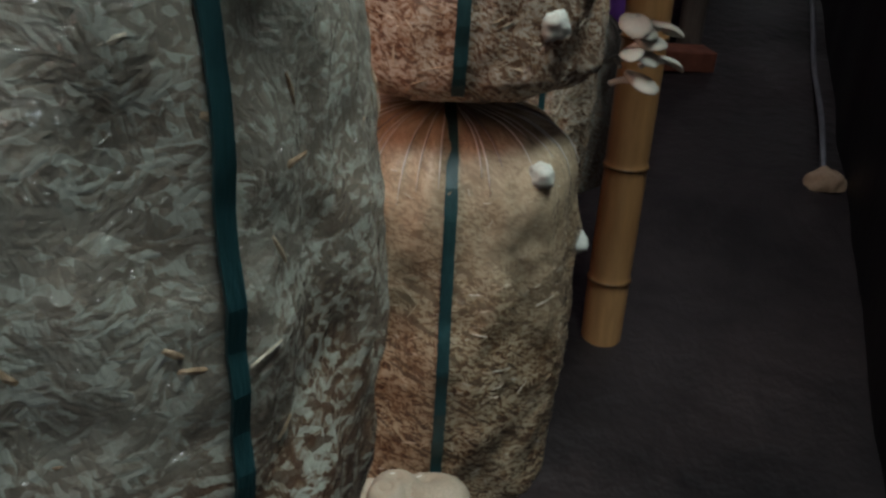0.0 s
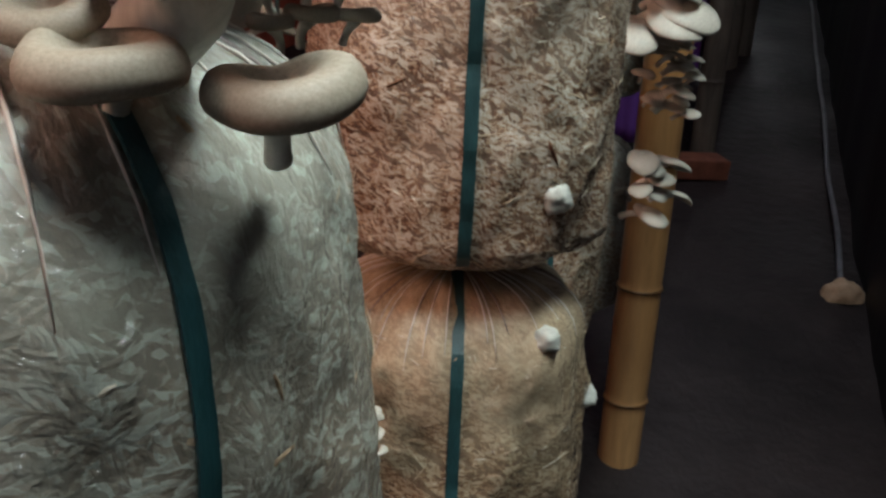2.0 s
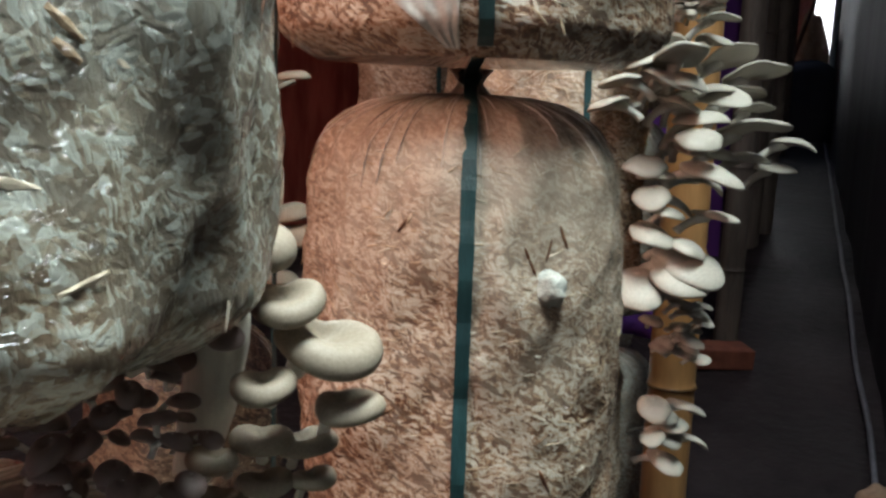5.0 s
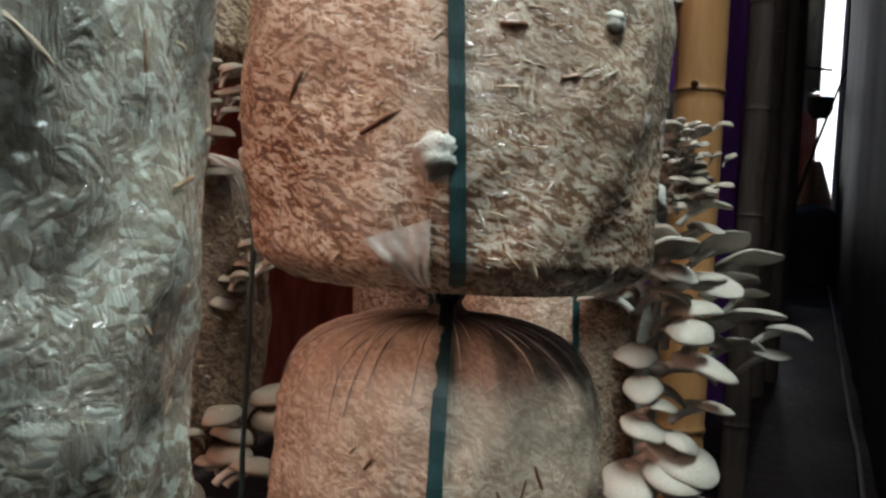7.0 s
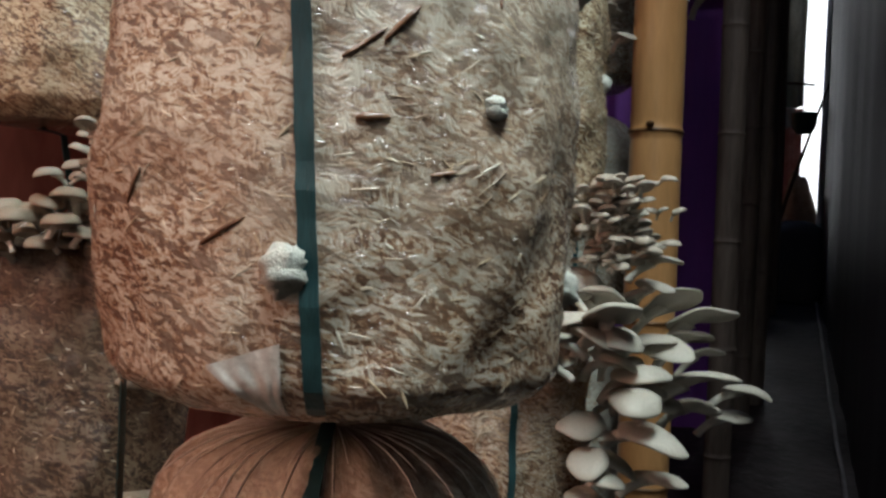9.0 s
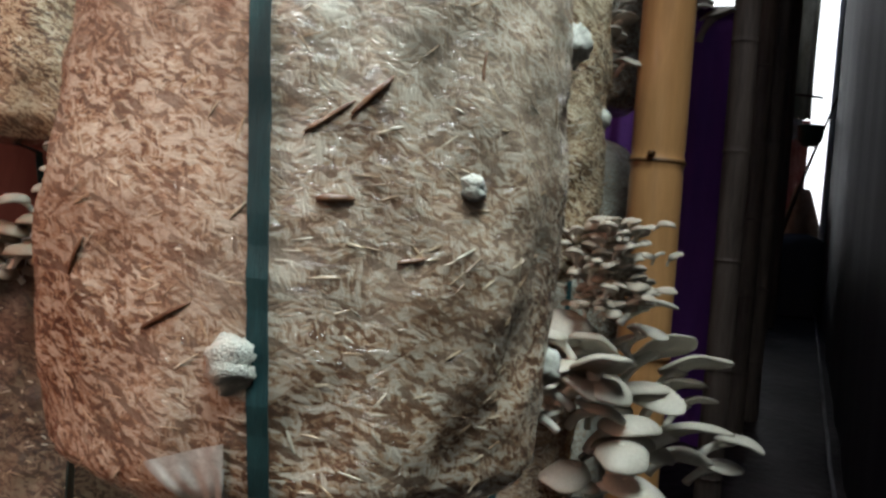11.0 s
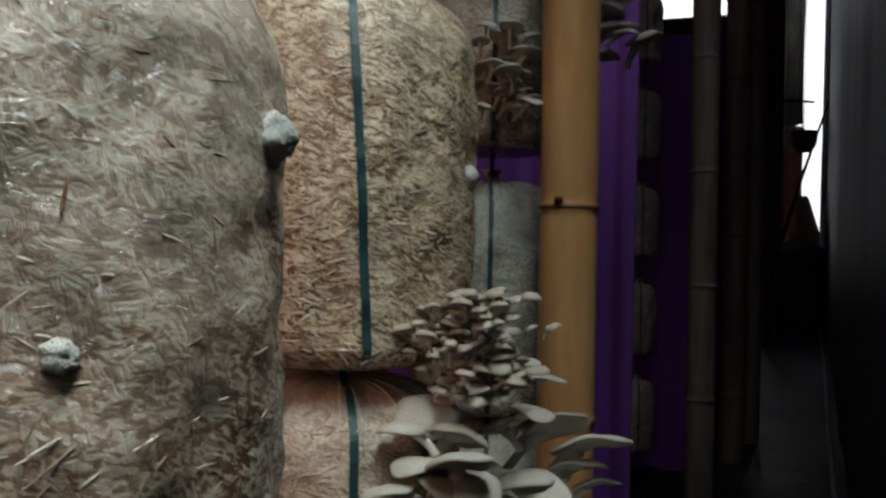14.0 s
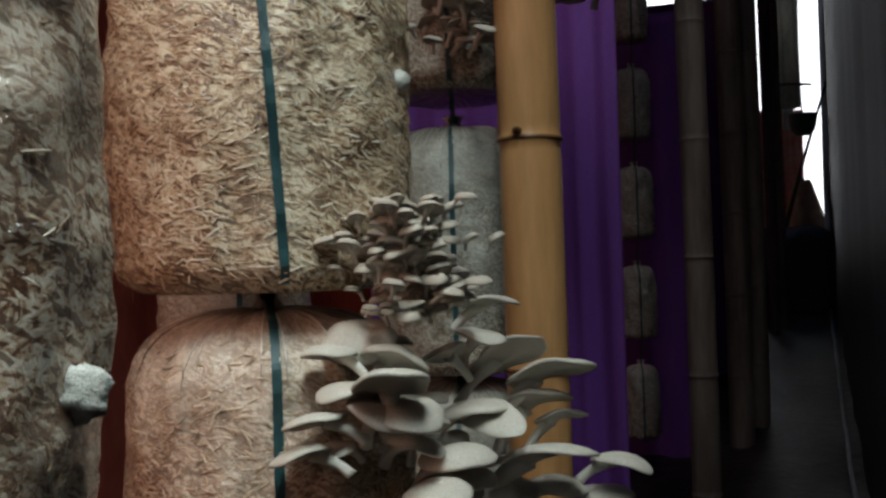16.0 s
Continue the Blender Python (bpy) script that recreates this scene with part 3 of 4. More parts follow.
def straw_stem(holder, bag, u, a, length, slant, r):
    """A long dark straw stem that lies on a bag's skin under the film."""
    pts = []
    for q in np.linspace(-0.5, 0.5, 7):
        da, du = q * length * math.cos(radians(slant)) / bag[0], q * length * math.sin(radians(slant)) / bag[1]
        pts.append(bag_point(bag, u + du, radians(a) + da, 0.0004 + 0.0004 * math.sin(q * 9)))
    part("straw_stem", tube(pts, [r * 0.5, r, r * 1.1, r, r * 0.95, r * 0.8, r * 0.3], 6), DARK_STRAW, holder, "long dark brown straw stem")


FOURTH, THIRD = (0.137, 0.352, 8.4, 0.04), (0.111, 0.338, 7.9, 0.04)
for ob in list(bpy.data.objects):
    if not ob.name.startswith("growing_bag") or abs(ob.location.x - 0.175) > 0.001:
        continue
    if abs(ob.location.z - 1.525) < 0.001:
        for u, a, length, slant, r in ((0.53, -77, 0.026, 38, 0.0013), (0.27, -104, 0.028, 30, 0.0014), (0.33, -128, 0.020, 65, 0.0012), (0.56, -70, 0.024, 48, 0.0016), (0.43, -75, 0.016, 4, 0.0022), (0.62, -48, 0.014, 80, 0.0008), (0.80, -118, 0.022, 75, 0.0012), (0.70, -96, 0.018, 20, 0.0013), (0.36, -60, 0.014, 12, 0.0013)):
            straw_stem(ob, FOURTH, u, a, length, slant, r)
    if abs(ob.location.z - 1.165) < 0.001:
        for u, a, length, slant, r in ((0.27, -58, 0.020, -62, 0.0011), (0.70, -66, 0.020, -66, 0.0010), (0.72, -58, 0.017, 72, 0.0008), (0.74, -52, 0.016, -70, 0.0011), (0.76, -108, 0.010, 55, 0.0013), (0.40, -112, 0.014, 30, 0.0010)):
            straw_stem(ob, THIRD, u, a, length, slant, r)


# ---- poles and cloth ----
def bamboo_pole(x, y, z0, z1, r, nodes, mat, node_mat, label):
    holder = tagged(new("bamboo_pole"), label, "pole")
    holder.matrix_basis = pose(x, y, z0)
    zs = sorted(set([0.0, z1 - z0] + [z - z0 + d for z in nodes for d in (-0.02, -0.010, -0.004, 0.0, 0.004, 0.010, 0.02)] + list(np.linspace(0, z1 - z0, 40))))

    def rad(z):
        k = min(abs(z + z0 - n) for n in nodes)
        return r * (1.0 + 0.05 * max(0, 1 - k / 0.012) - 0.03 * math.exp(-((k - 0.01) / 0.006) ** 2))
    pv, pf = lathe([(rad(z), z) for z in zs], 40, lambda rr, z, a: (rr * math.cos(a) * (1 + 0.01 * math.sin(2 * a)) + 0.003 * math.sin(z * 2.2), rr * math.sin(a), z))
    part("culm", from_arrays(pv, pf), mat, holder)
    for z in nodes:
        rv, rf = lathe([(r * 1.02, -0.003), (r * 1.075, -0.001), (r * 1.06, 0.002), (r * 1.02, 0.003)], 40)
        part("node", from_arrays(rv, rf), node_mat, holder, m=pose(0.003 * math.sin((z - z0) * 2.2), 0, z - z0))
    return holder


def heap_mesh(rx, ry, h):
    hv, hf = lathe([(max(0.001, math.cos(b)), math.sin(b)) for b in np.linspace(0, math.pi / 2, 6)], 12, lambda rr, z, a: (rx * rr * math.cos(a), ry * rr * math.sin(a), h * z))
    return from_arrays(hv, hf)


def stands(x, y):
    return ground_z(x, y) - 0.03


pole = bamboo_pole(0.492, 1.845, stands(0.492, 1.845), 3.3, 0.038, [0.61, 0.828, 1.05, 1.27, 1.51, 1.788, 2.10, 2.40, 2.7, 3.0], BAMBOO, BAMBOO_NODE, "yellow bamboo pole with a dark knotted joint beside the bags")
part("bud_scar", heap_mesh(0.006, 0.005, 0.010), BAMBOO_NODE, pole, "dark bud scar above the joint", m=pose(-0.014, -0.036, 1.796 - stands(0.492, 1.845), 80, 0, 0))
for px, py, pr in ((0.96, 3.34, 0.040), (1.33, 4.55, 0.050), (1.45, 4.75, 0.045), (1.98, 6.5, 0.035), (2.10, 6.75, 0.03)):
    g = stands(px, py)
    bamboo_pole(px, py, g, 3.75, pr, [g + 0.3 + 0.33 * k for k in range(8)], POST, POST, "dark weathered bamboo post standing on the earth")

for k, (a, b, z0, z1) in enumerate((((0.12, 2.84), (0.69, 2.72), 0.9, 2.42), ((0.2, 4.6), (1.16, 4.35), 0.78, 2.62), ((0.6, 5.8), (1.62, 5.55), 0.95, 3.0))):
    tagged(part("purple_curtain", sheet(a, b, z0, z1, 9, 0.016, 0.003, 120, 40, 20.0 + k, 0.03), PURPLE), "deep purple cloth hung up as a folded partition", "curtain", "purple curtains")


# ---- mushrooms ----
def cap_mesh(seed, roll, lobes, thick, dish, hub=0.45, droop=0.0):
    """A fan-shaped cap of unit radius; its stalk meets it near the back edge. Grows towards +y."""
    rng = random.Random(seed)
    ph = [rng.uniform(0, 6.28) for _ in range(4)]
    cols, rings = 36, 9

    def outline(a):
        k = 1.0 + 0.10 * math.sin(a) + lobes * (0.5 * math.sin(3 * a + ph[0]) + 0.35 * math.sin(5 * a + ph[1]) + 0.2 * math.sin(8 * a + ph[2]))
        return k
    v = []

    def top(q, a):
        rr = outline(a) * q
        z = 0.16 * (1 - q * q) - dish * math.exp(-((q * math.cos(a)) ** 2 + (q * math.sin(a) + hub) ** 2) / 0.10) - roll * q ** 6 - droop * max(0.0, q * math.sin(a)) ** 2 + 0.07 * q * q * math.sin(2 * a + ph[3]) + lobes * 0.5 * q ** 3 * math.sin(4 * a + ph[1])
        return Vector((rr * math.cos(a), rr * math.sin(a) + 0.45, z))
    for i in range(rings + 1):
        q = i / rings
        for j in range(cols):
            v.append(top(max(q, 0.01), 2 * math.pi * j / cols))
    for e, dz in ((1.012, 0.35), (1.0, 0.75), (0.95, 1.0)):
        for j in range(cols):
            p = top(e if e < 1 else 1.0, 2 * math.pi * j / cols)
            v.append(Vector((p.x * e, (p.y - 0.45) * e + 0.45, p.z - thick * dz)))
    for i in range(1, 7):
        q = 0.95 * (1 - i / 6) + 0.03
        for j in range(cols):
            a = 2 * math.pi * j / cols
            p = top(q, a)
            w = 1 - i / 6
            cx, cy = 0.0, -0.25
            x, y = p.x * w + cx * (1 - w), p.y * w + (0.45 + cy) * (1 - w)
            v.append(Vector((x * 1.0, y, p.z * w - thick - 0.42 * (1 - w) ** 1.4 + 0.012 * (j % 2) * w)))
    rows = rings + 1 + 3 + 6
    f = grid_faces(rows, cols)
    me = from_arrays(v, f)
    me.materials.append(CAP)
    me.materials.append(GILL)
    under = (rings + 3) * cols
    me.polygons.foreach_set("material_index", [1 if min(p.vertices) >= under else 0 for p in me.polygons])
    return me


def with_top(me, mat):
    c = me.copy()
    c.materials[0] = mat
    return c


CAPS = [cap_mesh(100 + k, 0.10 + 0.05 * (k % 3), 0.05 + 0.03 * (k % 2), 0.15, 0.16, 0.45, 0.16) for k in range(6)]
TONGUES = [cap_mesh(200 + k, 0.08 + 0.04 * (k % 2), 0.07, 0.11, 0.14, 0.45, 0.20) for k in range(5)]
ROUND = [cap_mesh(300 + k, 0.34, 0.02, 0.26, 0.30, 0.14) for k in range(4)]
CAPS_TAN = [with_top(c, CAP_TAN) for c in ROUND]
BUDS = [with_top(c, CAP_DARK) for c in ROUND]


def plump_cap(seed):
    """A thick kidney-shaped cap of unit radius with a rolled rim and a funnel towards its back."""
    rng = random.Random(seed)
    ph, cols = [rng.uniform(0, 6.28) for _ in range(3)], 44
    rings = [(0.02, -0.26), (0.16, -0.22), (0.32, -0.10), (0.48, 0.03), (0.62, 0.10), (0.75, 0.11), (0.86, 0.07), (0.94, -0.02), (0.99, -0.14), (1.0, -0.25), (0.97, -0.35), (0.90, -0.42),
             (0.80, -0.43), (0.62, -0.42), (0.45, -0.43), (0.30, -0.45), (0.20, -0.46)]
    v = []
    for k, (q, z) in enumerate(rings):
        for j in range(cols):
            a = 2 * math.pi * j / cols
            back = math.exp(-(((a - 1.5 * math.pi + math.pi) % (2 * math.pi) - math.pi) / 0.55) ** 2)
            edge = (1 - 0.30 * back) * (1 + 0.05 * math.sin(2 * a + ph[0]) + 0.03 * math.sin(3 * a + ph[1]))
            hub = -0.34 * (1 - q)
            v.append(Vector((edge * q * math.cos(a), edge * q * math.sin(a) + hub, z - 0.10 * back * q * (z > -0.2) + 0.05 * q * math.sin(2 * a + ph[2]))))
    me = from_arrays(v, grid_faces(len(rings), cols) + [tuple(range(cols))[::-1]])
    me.materials.append(CAP_TAN)
    me.materials.append(GILL)
    me.polygons.foreach_set("material_index", [1 if min(p.vertices) >= 12 * cols else 0 for p in me.polygons])
    return me


PLUMPS = [plump_cap(500 + k) for k in range(5)]
BUDS_PURPLE = [with_top(c, CAP_PURPLE) for c in ROUND]
STALKS = []
for k in range(4):
    bend = 0.12 * math.sin(k * 2.1)
    STALKS.append(tube([(bend * math.sin(w * 3), -0.9 + 1.1 * w - 0.15 * math.sin(w * 3.1), -1.25 + 1.05 * w) for w in np.linspace(0, 1, 8)], [0.20, 0.19, 0.18, 0.18, 0.19, 0.21, 0.25, 0.30], 10))
    STALKS[-1].materials.append(STEM)


def mushroom(cluster, kinds, place, heading, pitch, tilt, size, stretch=1.0, rng=random, root=(0, 0, 0)):
    """One mushroom of a cluster; heading: the way the cap grows, degrees from +x; pitch: how far its lip lifts."""
    m = Matrix.Translation(Vector(place)) @ pose(0, 0, 0, 0, 0, heading - 90) @ pose(0, 0, 0, pitch, tilt, 0) @ Matrix.Diagonal((size, size * stretch, size, 1))
    cap = part("cap", rng.choice(kinds), None, cluster, m=m)
    part("stalk", rng.choice(STALKS), None, cap, m=Matrix.Translation(root))
    return cap


def cluster_at(x, y, z, label):
    c = tagged(new("oyster_mushroom_cluster"), label, "mushrooms", "oyster mushroom clusters")
    c.matrix_basis = pose(x, y, z)
    return c


def shelf_cluster(x, y, z, height, spread, heading, count, size, kinds, seed, label, out=0.05, lift=(-12, 22)):
    """Shelves of caps that come out of a bag's side, one above the other."""
    rng = random.Random(seed)
    c = cluster_at(x, y, z, label)
    for k in range(count):
        w = (k + rng.random() * 0.7) / count
        ang = heading + rng.gauss(0, 38)
        s = size * rng.uniform(0.6, 1.15)
        d = out * rng.uniform(0.35, 1.0)
        p = (math.cos(radians(ang)) * d + rng.gauss(0, spread), math.sin(radians(ang)) * d + rng.gauss(0, spread), height * (w - 0.5))
        mushroom(c, kinds, p, ang, rng.uniform(*lift), rng.uniform(-14, 14), s, rng.uniform(1.0, 1.35), rng)
    return c


BIG = "large pale grey oyster mushrooms fanned out from the bag"
SMALL = "small crowded young oyster mushrooms with brownish caps"
# base place, heading, lift of the lip, lean, size, stretch
LEFT_FAN = [
    (0.360, 1.460, 1.591, -125, -20, -18, 0.0298, 1.00),
    (0.344, 1.420, 1.576, -165, 4, 8, 0.0199, 1.10),
    (0.369, 1.454, 1.564, -60, 18, -20, 0.0268, 1.20),
    (0.355, 1.418, 1.549, -125, 0, 4, 0.0214, 1.15),
    (0.337, 1.401, 1.529, -160, -6, 14, 0.0211, 1.20),
    (0.371, 1.426, 1.531, -75, 2, -18, 0.0291, 1.10),
    (0.325, 1.400, 1.505, -165, -10, 16, 0.0211, 1.10),
    (0.342, 1.425, 1.504, -120, -8, 4, 0.0165, 1.00),
    (0.387, 1.444, 1.507, -60, -4, -18, 0.0264, 1.00),
    (0.415, 1.419, 1.474, -95, -18, 0, 0.0261, 1.00),
]
RIGHT_FAN = [
    (0.432, 1.530, 1.622, -40, 8, 0, 0.0129, 1.10),
    (0.439, 1.532, 1.606, -20, 6, -6, 0.0198, 1.35),
    (0.440, 1.518, 1.579, -70, 4, -12, 0.0222, 1.10),
    (0.448, 1.530, 1.552, -30, 30, -34, 0.0205, 1.80),
    (0.418, 1.504, 1.564, -110, 12, 26, 0.0200, 1.10),
    (0.480, 1.540, 1.539, -20, 18, -16, 0.0290, 1.40),
    (0.472, 1.561, 1.511, -30, 22, -12, 0.0300, 1.15),
    (0.497, 1.557, 1.499, -10, 14, -14, 0.0203, 1.20),
    (0.436, 1.492, 1.517, -52, -8, 34, 0.0185, 2.10),
    (0.468, 1.512, 1.475, -22, 12, -8, 0.0330, 1.50),
]
UNDER_FAN = [
    (0.551, 1.566, 1.463, -25, -4, -6, 0.0234, 1.20),
    (0.421, 1.493, 1.499, -90, -16, 0, 0.0122, 1.00),
    (0.432, 1.477, 1.470, -60, -6, 10, 0.0165, 1.20),
    (0.539, 1.585, 1.428, -20, 0, 0, 0.0239, 1.10),
    (0.455, 1.540, 1.448, -45, -4, 0, 0.0248, 1.00),
    (0.492, 1.563, 1.442, -30, 0, 0, 0.0264, 1.10),
    (0.373, 1.487, 1.578, -70, 8, -8, 0.0141, 1.00),
    (0.400, 1.493, 1.530, -80, 4, 0, 0.0160, 1.10),
]
NEAR_CAPS = [
    (0.103, 0.556, 1.407, -66, -10, 0, 0.0190, 0.85),
    (0.129, 0.545, 1.396, -58, -4, -8, 0.0222, 0.80),
    (0.138, 0.547, 1.361, -68, -6, 8, 0.0188, 0.80),
    (0.104, 0.535, 1.367, -70, -10, 0, 0.0180, 0.85),
    (0.112, 0.545, 1.384, -80, -6, 6, 0.0125, 0.90),
    (0.088, 0.545, 1.374, -95, -20, 0, 0.0130, 0.90),
]
BESIDE_CAPS = [
    (0.120, 0.690, 1.449, -60, -16, -10, 0.0208, 0.80),
    (0.136, 0.692, 1.427, -70, -16, 10, 0.0136, 0.90),
    (0.150, 0.700, 1.412, -62, -14, -10, 0.0199, 0.85),
    (0.130, 0.684, 1.400, -80, -10, 8, 0.0117, 0.85),
    (0.156, 0.704, 1.388, -50, -2, 0, 0.0137, 0.85),
    (0.124, 0.708, 1.372, -75, -2, 0, 0.0117, 0.85),
    (0.126, 0.704, 1.357, -60, 0, 0, 0.0105, 0.85),
    (0.140, 0.712, 1.370, -45, 0, 6, 0.0110, 0.85),
    (0.108, 0.700, 1.366, -95, -4, 0, 0.0099, 0.90),
    (0.089, 0.700, 1.428, -80, -22, 0, 0.0080, 0.90),
    (0.142, 0.712, 1.356, -50, 2, 0, 0.0089, 0.90),
    (0.112, 0.694, 1.354, -95, 0, 0, 0.0094, 0.90),
]


def fan(x, y, z, caps, kinds, seed, label, root=(0, 0, 0)):
    rng = random.Random(seed)
    c = cluster_at(x, y, z, label)
    for bx, by, bz, heading, lift, lean, size, stretch in caps:
        mushroom(c, kinds, (bx - x, by - y, bz - z), heading, lift, lean, size, stretch, rng, root)
    return c


PLUMP = "plump tan oyster mushrooms with rolled rims on the bag"
# the great cluster at the neck of the third column
fan(0.33, 1.46, 1.50, LEFT_FAN, CAPS, 3, BIG)
fan(0.37, 1.50, 1.50, RIGHT_FAN, TONGUES, 4, BIG)
fan(0.37, 1.52, 1.46, UNDER_FAN, CAPS, 5, BIG)
shelf_cluster(0.385, 1.49, 1.49, 0.14, 0.012, -55, 9, 0.026, CAPS, 21, BIG, 0.055, (-18, 24))
shelf_cluster(0.375, 1.475, 1.365, 0.15, 0.008, -55, 13, 0.031, CAPS, 6, BIG, 0.055, (-26, -4))
shelf_cluster(0.405, 1.51, 1.245, 0.10, 0.010, -45, 32, 0.015, CAPS, 7, SMALL, 0.05, (-25, 5))
shelf_cluster(0.395, 1.50, 1.110, 0.085, 0.006, -50, 9, 0.022, CAPS, 8, BIG, 0.05, (-26, 0))
shelf_cluster(0.382, 1.468, 1.648, 0.090, 0.015, -58, 190, 0.0092, BUDS, 9, SMALL, 0.040, (-8, 30))
# clusters on the nearest column
near = fan(0.10, 0.60, 1.37, NEAR_CAPS, PLUMPS, 12, PLUMP, (0, -0.62, -0.22))
part("trunk", tube([(-0.03, 0.01, -0.03), (-0.008, -0.012, -0.012), (0.012, -0.035, 0.004), (0.022, -0.048, 0.016)], [0.010, 0.012, 0.011, 0.008], 16), STEM, near, "thick pale shared stalk")
beside = fan(0.11, 0.72, 1.38, BESIDE_CAPS, PLUMPS, 13, PLUMP, (0, -0.62, -0.22))
beside.location += Vector((-0.006, -0.012, 0.007))
part("trunk", tube([(-0.016, 0.0, -0.030), (-0.008, -0.006, 0.0), (-0.002, -0.010, 0.025), (0.004, -0.018, 0.055)], [0.0075, 0.0105, 0.0105, 0.008], 16), STEM, beside, "thick white shared stalk")
shelf_cluster(0.075, 0.665, 1.405, 0.06, 0.014, -75, 60, 0.0058, BUDS_PURPLE, 14, "purplish brown young oyster mushrooms under a bag", 0.025, (-30, 30))
# small ones down in the column's gap
shelf_cluster(0.145, 0.925, 0.868, 0.03, 0.008, -100, 7, 0.024, CAPS_TAN, 15, "pale oyster mushrooms at the foot of a bag", 0.03)
shelf_cluster(0.117, 0.938, 1.062, 0.09, 0.008, -120, 16, 0.011, CAPS, 16, SMALL, 0.02)
shelf_cluster(-0.10, 1.33, 1.69, 0.05, 0.02, -60, 26, 0.012, BUDS, 17, SMALL, 0.04)
TUFT = "small oyster mushrooms crowding the neck of a dim bag"
shelf_cluster(-0.14, 1.335, 1.625, 0.05, 0.03, -80, 18, 0.017, CAPS_TAN, 31, TUFT, 0.035, (-8, 18))
shelf_cluster(-0.21, 1.325, 1.62, 0.045, 0.03, -105, 16, 0.016, CAPS_TAN, 32, TUFT, 0.03, (-8, 18))
shelf_cluster(-0.075, 1.37, 1.50, 0.07, 0.015, -45, 12, 0.014, CAPS_TAN, 33, "small oyster mushrooms on the flank of a dim bag", 0.025)
shelf_cluster(-0.072, 1.37, 1.33, 0.09, 0.015, -45, 12, 0.022, CAPS_TAN, 34, "tan oyster mushrooms tiered on a dim bag's flank", 0.03)
shelf_cluster(0.39, 1.93, 1.985, 0.12, 0.02, -70, 30, 0.018, CAPS, 18, "pale oyster mushrooms hanging in tiers behind the pole", 0.05)
shelf_cluster(0.545, 2.2, 2.13, 0.12, 0.02, -30, 12, 0.03, CAPS, 19, BIG, 0.05)

# ---- foot of the post ----
gz = ground_z(0.9, 3.2)
# Block put where a reddish band lies by the post's foot.
tagged(part("brick", box_mesh(0.22, 0.105, 0.065, 0.006), REDDISH, m=pose(0.90, 3.22, gz + 0.035, 3, 2, 12)), "reddish block lying by the post's foot", "brick")

# ---- the far doorway ----
def heap(rx, ry, h, seed):
    hv, hf = lathe([(max(0.001, math.cos(b)), math.sin(b)) for b in np.linspace(0, math.pi / 2, 14)], 40,
                   lambda rr, z, a: Vector((rx * rr * math.cos(a), ry * rr * math.sin(a), h * z)) * (1 + 0.22 * noise.noise(Vector((rr * math.cos(a) * 2, rr * math.sin(a) * 2, z * 2 + seed)))))
    return from_arrays(hv, hf)


tagged(part("plastic_mound", heap(0.55, 0.30, 0.56, 3), BLACK, m=pose(2.28, 7.35, ground_z(2.28, 7.35) - 0.03, 0, 0, -RUN)), "low heap covered with black plastic at the aisle's end", "heap")
gz = ground_z(2.6, 7.4)
# Pale strip added as the daylight sheen on the black wall's far end.
tagged(part("plastic_flap", sheet((2.585, 7.40), (2.655, 7.46), gz, 4.3, 3, 0.02, 0.004, 40, 60, 41.0), WALL_SHEEN), "pale strip standing in for daylight sheen on the wall's end", "plastic sheet")
tagged(part("olive_sheet", sheet((2.20, 7.49), (2.477, 7.51), 2.70, 4.2, 5, 0.03, 0.004, 60, 40, 43.0, 0.05), NET), "olive translucent sheet hanging gathered in the far doorway", "sheet")
tagged(part("pink_cloth", sheet((2.20, 7.62), (2.52, 7.64), gz + 0.25, 2.72, 4, 0.035, 0.004, 60, 30, 45.0, 0.06), PINK), "faded pink cloth hanging in the far doorway", "cloth")
tagged(part("white_rag", sheet((2.33, 7.46), (2.41, 7.46), 2.55, 2.70, 3, 0.012, 0.004, 24, 12, 46.0, 0.03), WHITE_FILM), "white rag hung over the pink cloth", "rag")
tagged(part("tan_sack", heap(0.15, 0.10, 0.66, 8), TAN, m=pose(2.47, 7.50, ground_z(2.47, 7.50) + 0.20)), "tan sack leaning on the plastic heap", "sack")
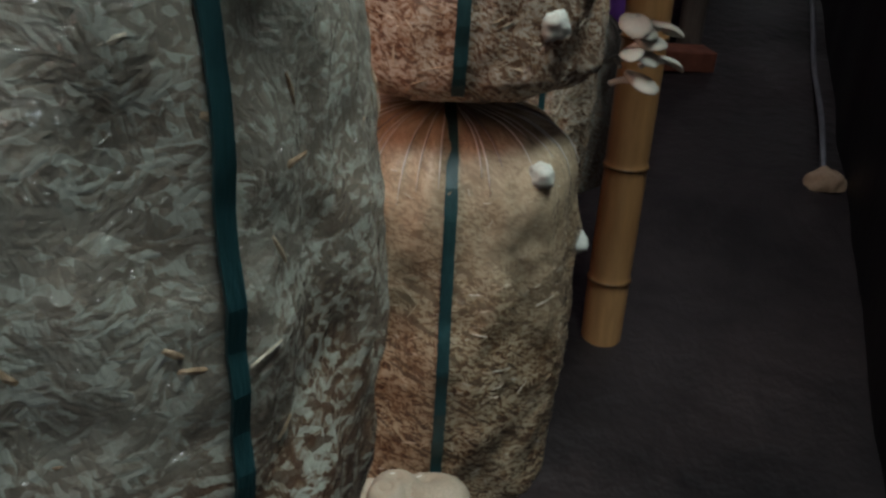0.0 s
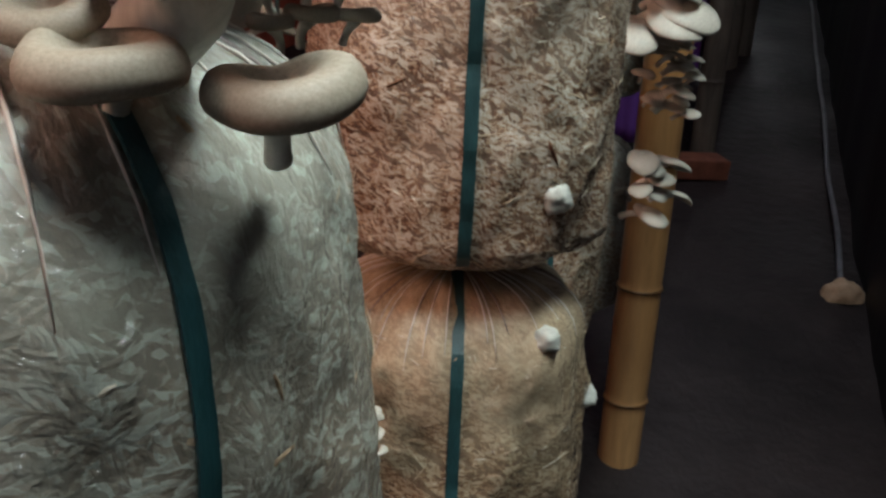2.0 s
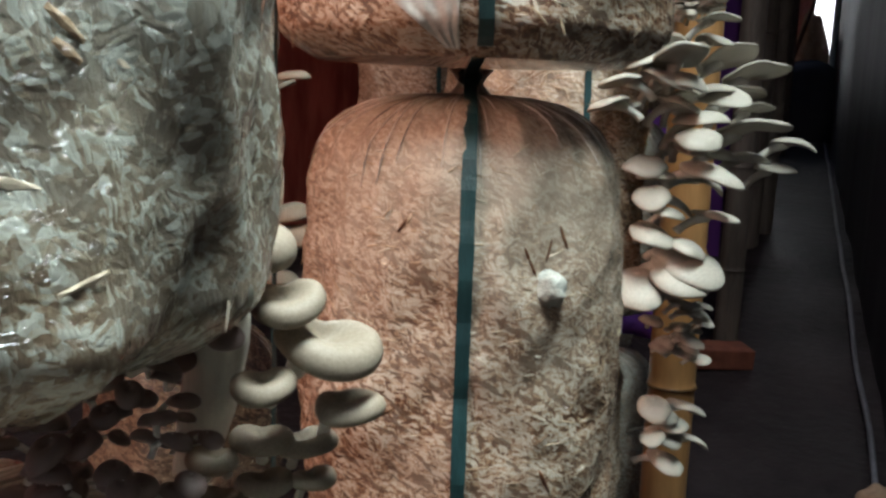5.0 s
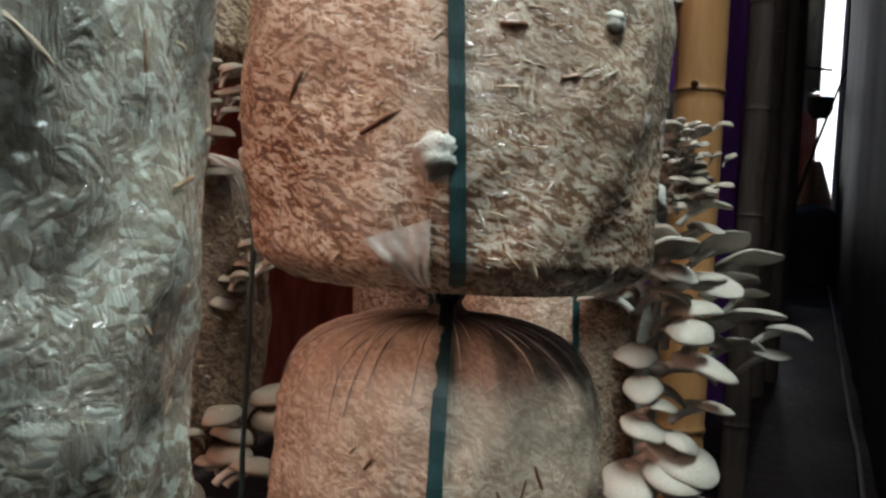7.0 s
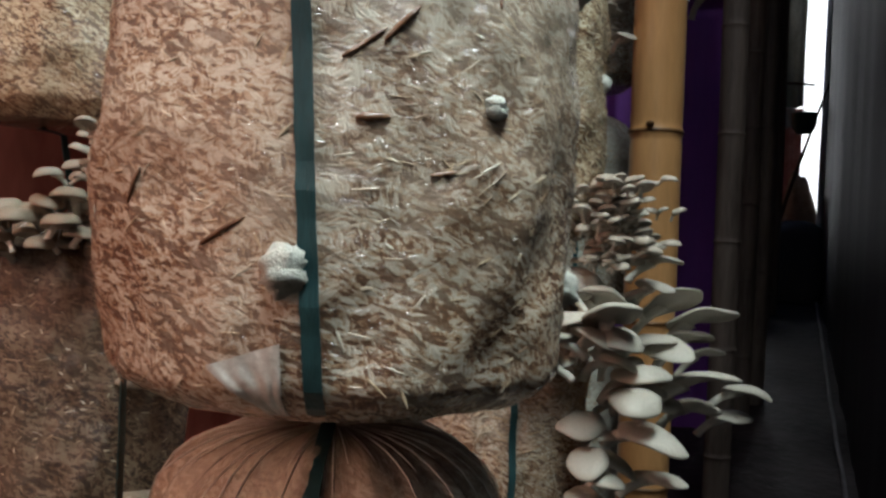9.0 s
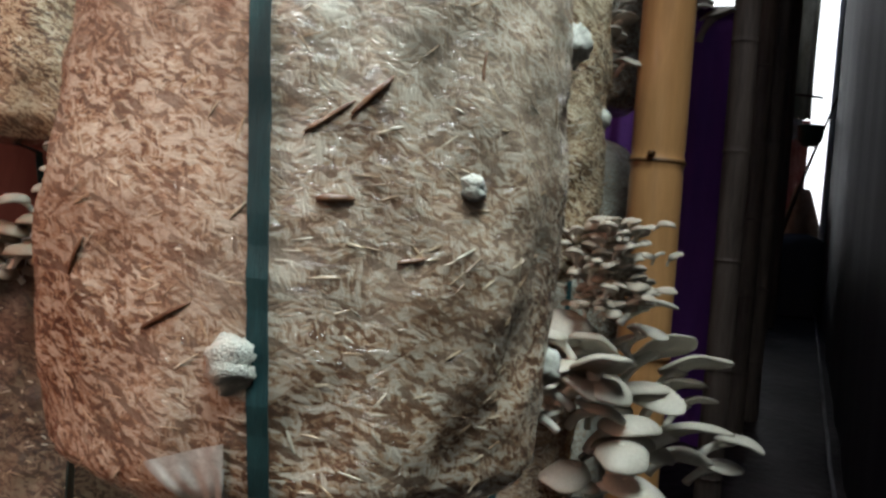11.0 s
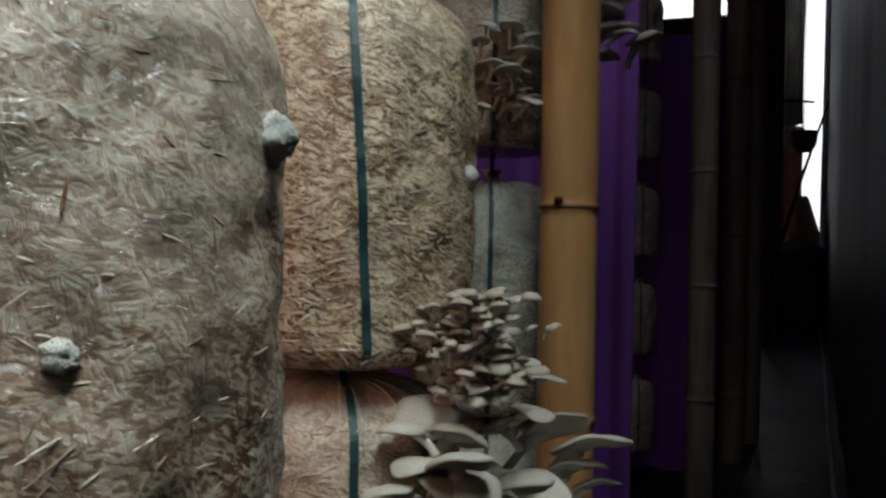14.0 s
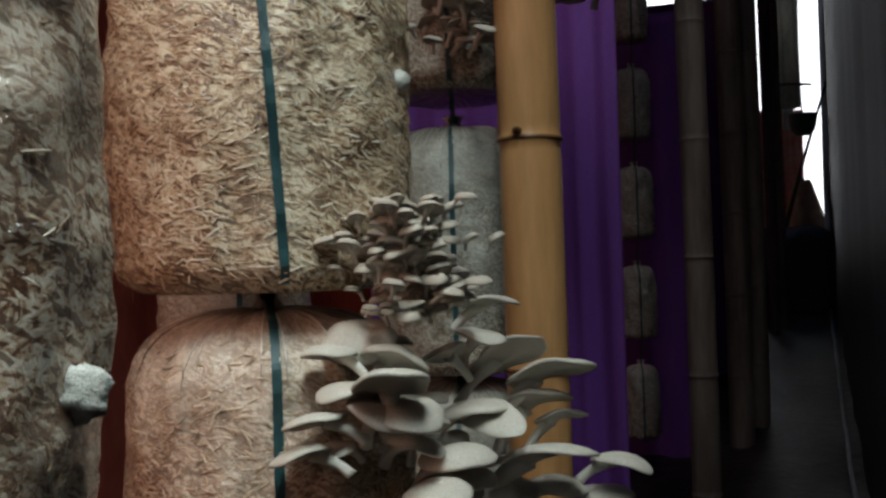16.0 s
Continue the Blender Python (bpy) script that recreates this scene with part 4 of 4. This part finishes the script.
tagged(part("leaning_stick", tube([(2.304, 7.38, 1.85), (2.44, 7.39, 2.30), (2.628, 7.40, 2.879)], [0.016, 0.013, 0.008], 8), STICK), "thin dark stick leaning across the doorway", "stick")
tagged(part("cross_stick", tube([(2.25, 7.46, 2.88), (2.4, 7.46, 2.88), (2.546, 7.47, 2.873)], 0.010, 8), STICK), "thin dry stick tied across the doorway", "stick")
pv, pf = lathe([(0.001, -0.09), (0.05, -0.085), (0.078, -0.05), (0.092, 0.0), (0.090, 0.05), (0.094, 0.055), (0.094, 0.066), (0.082, 0.066), (0.076, 0.02), (0.001, 0.0)], 28)
pot = tagged(new("green_pot"), "small dark green plastic pot hanging in the doorway", "pot")
pot.matrix_basis = pose(2.445, 7.36, 2.58)
part("pot_body", from_arrays(pv, pf), POTGREEN, pot)
part("pot_wire", tube([(0, 0, 0.01), (0.004, 0, 0.6), (0, 0, 1.3)], 0.0025, 5), STICK, pot)
# Thin tube for the pale edge line along the wall's foot.
hp = []
for k in range(60):
    q = k / 59
    hx, hy = 1.125 + (2.56 - 1.125) * q, 2.50 + (7.3 - 2.50) * q
    w = 0.012 * noise.noise(Vector((q * 9, 1, 0)))
    hp.append((hx + w, hy, ground_z(hx, hy) + 0.026 + 0.02 * abs(noise.noise(Vector((q * 7, 4, 0))))))
tagged(part("hose", tube(hp, 0.008, 8), FOOT_LINE), "pale grey edge line along the foot of the plastic wall", "hose")
tagged(part("stone", heap(0.055, 0.04, 0.05, 5), TAN, m=pose(1.12, 2.46, ground_z(1.12, 2.46) + 0.005)), "pale stone on the earth at the wall's foot", "stone")

# open sky beyond the doorway
glow = bpy.data.materials.new("bright_overcast")
glow.use_nodes = True
gb = glow.node_tree.nodes["Principled BSDF"]
gb.inputs["Base Color"].default_value = (0.8, 0.82, 0.85, 1)
gb.inputs["Emission Color"].default_value, gb.inputs["Emission Strength"].default_value = (0.93, 0.97, 1.0, 1), 1.7
bx, by = plan(60, 0)
back = setting("backdrop", box_mesh(70, 0.2, 50, 0), glow, "bright hazy overcast sky beyond the doorway", "sky")
back.matrix_basis = pose(bx, by, 20, 0, 0, -RUN)
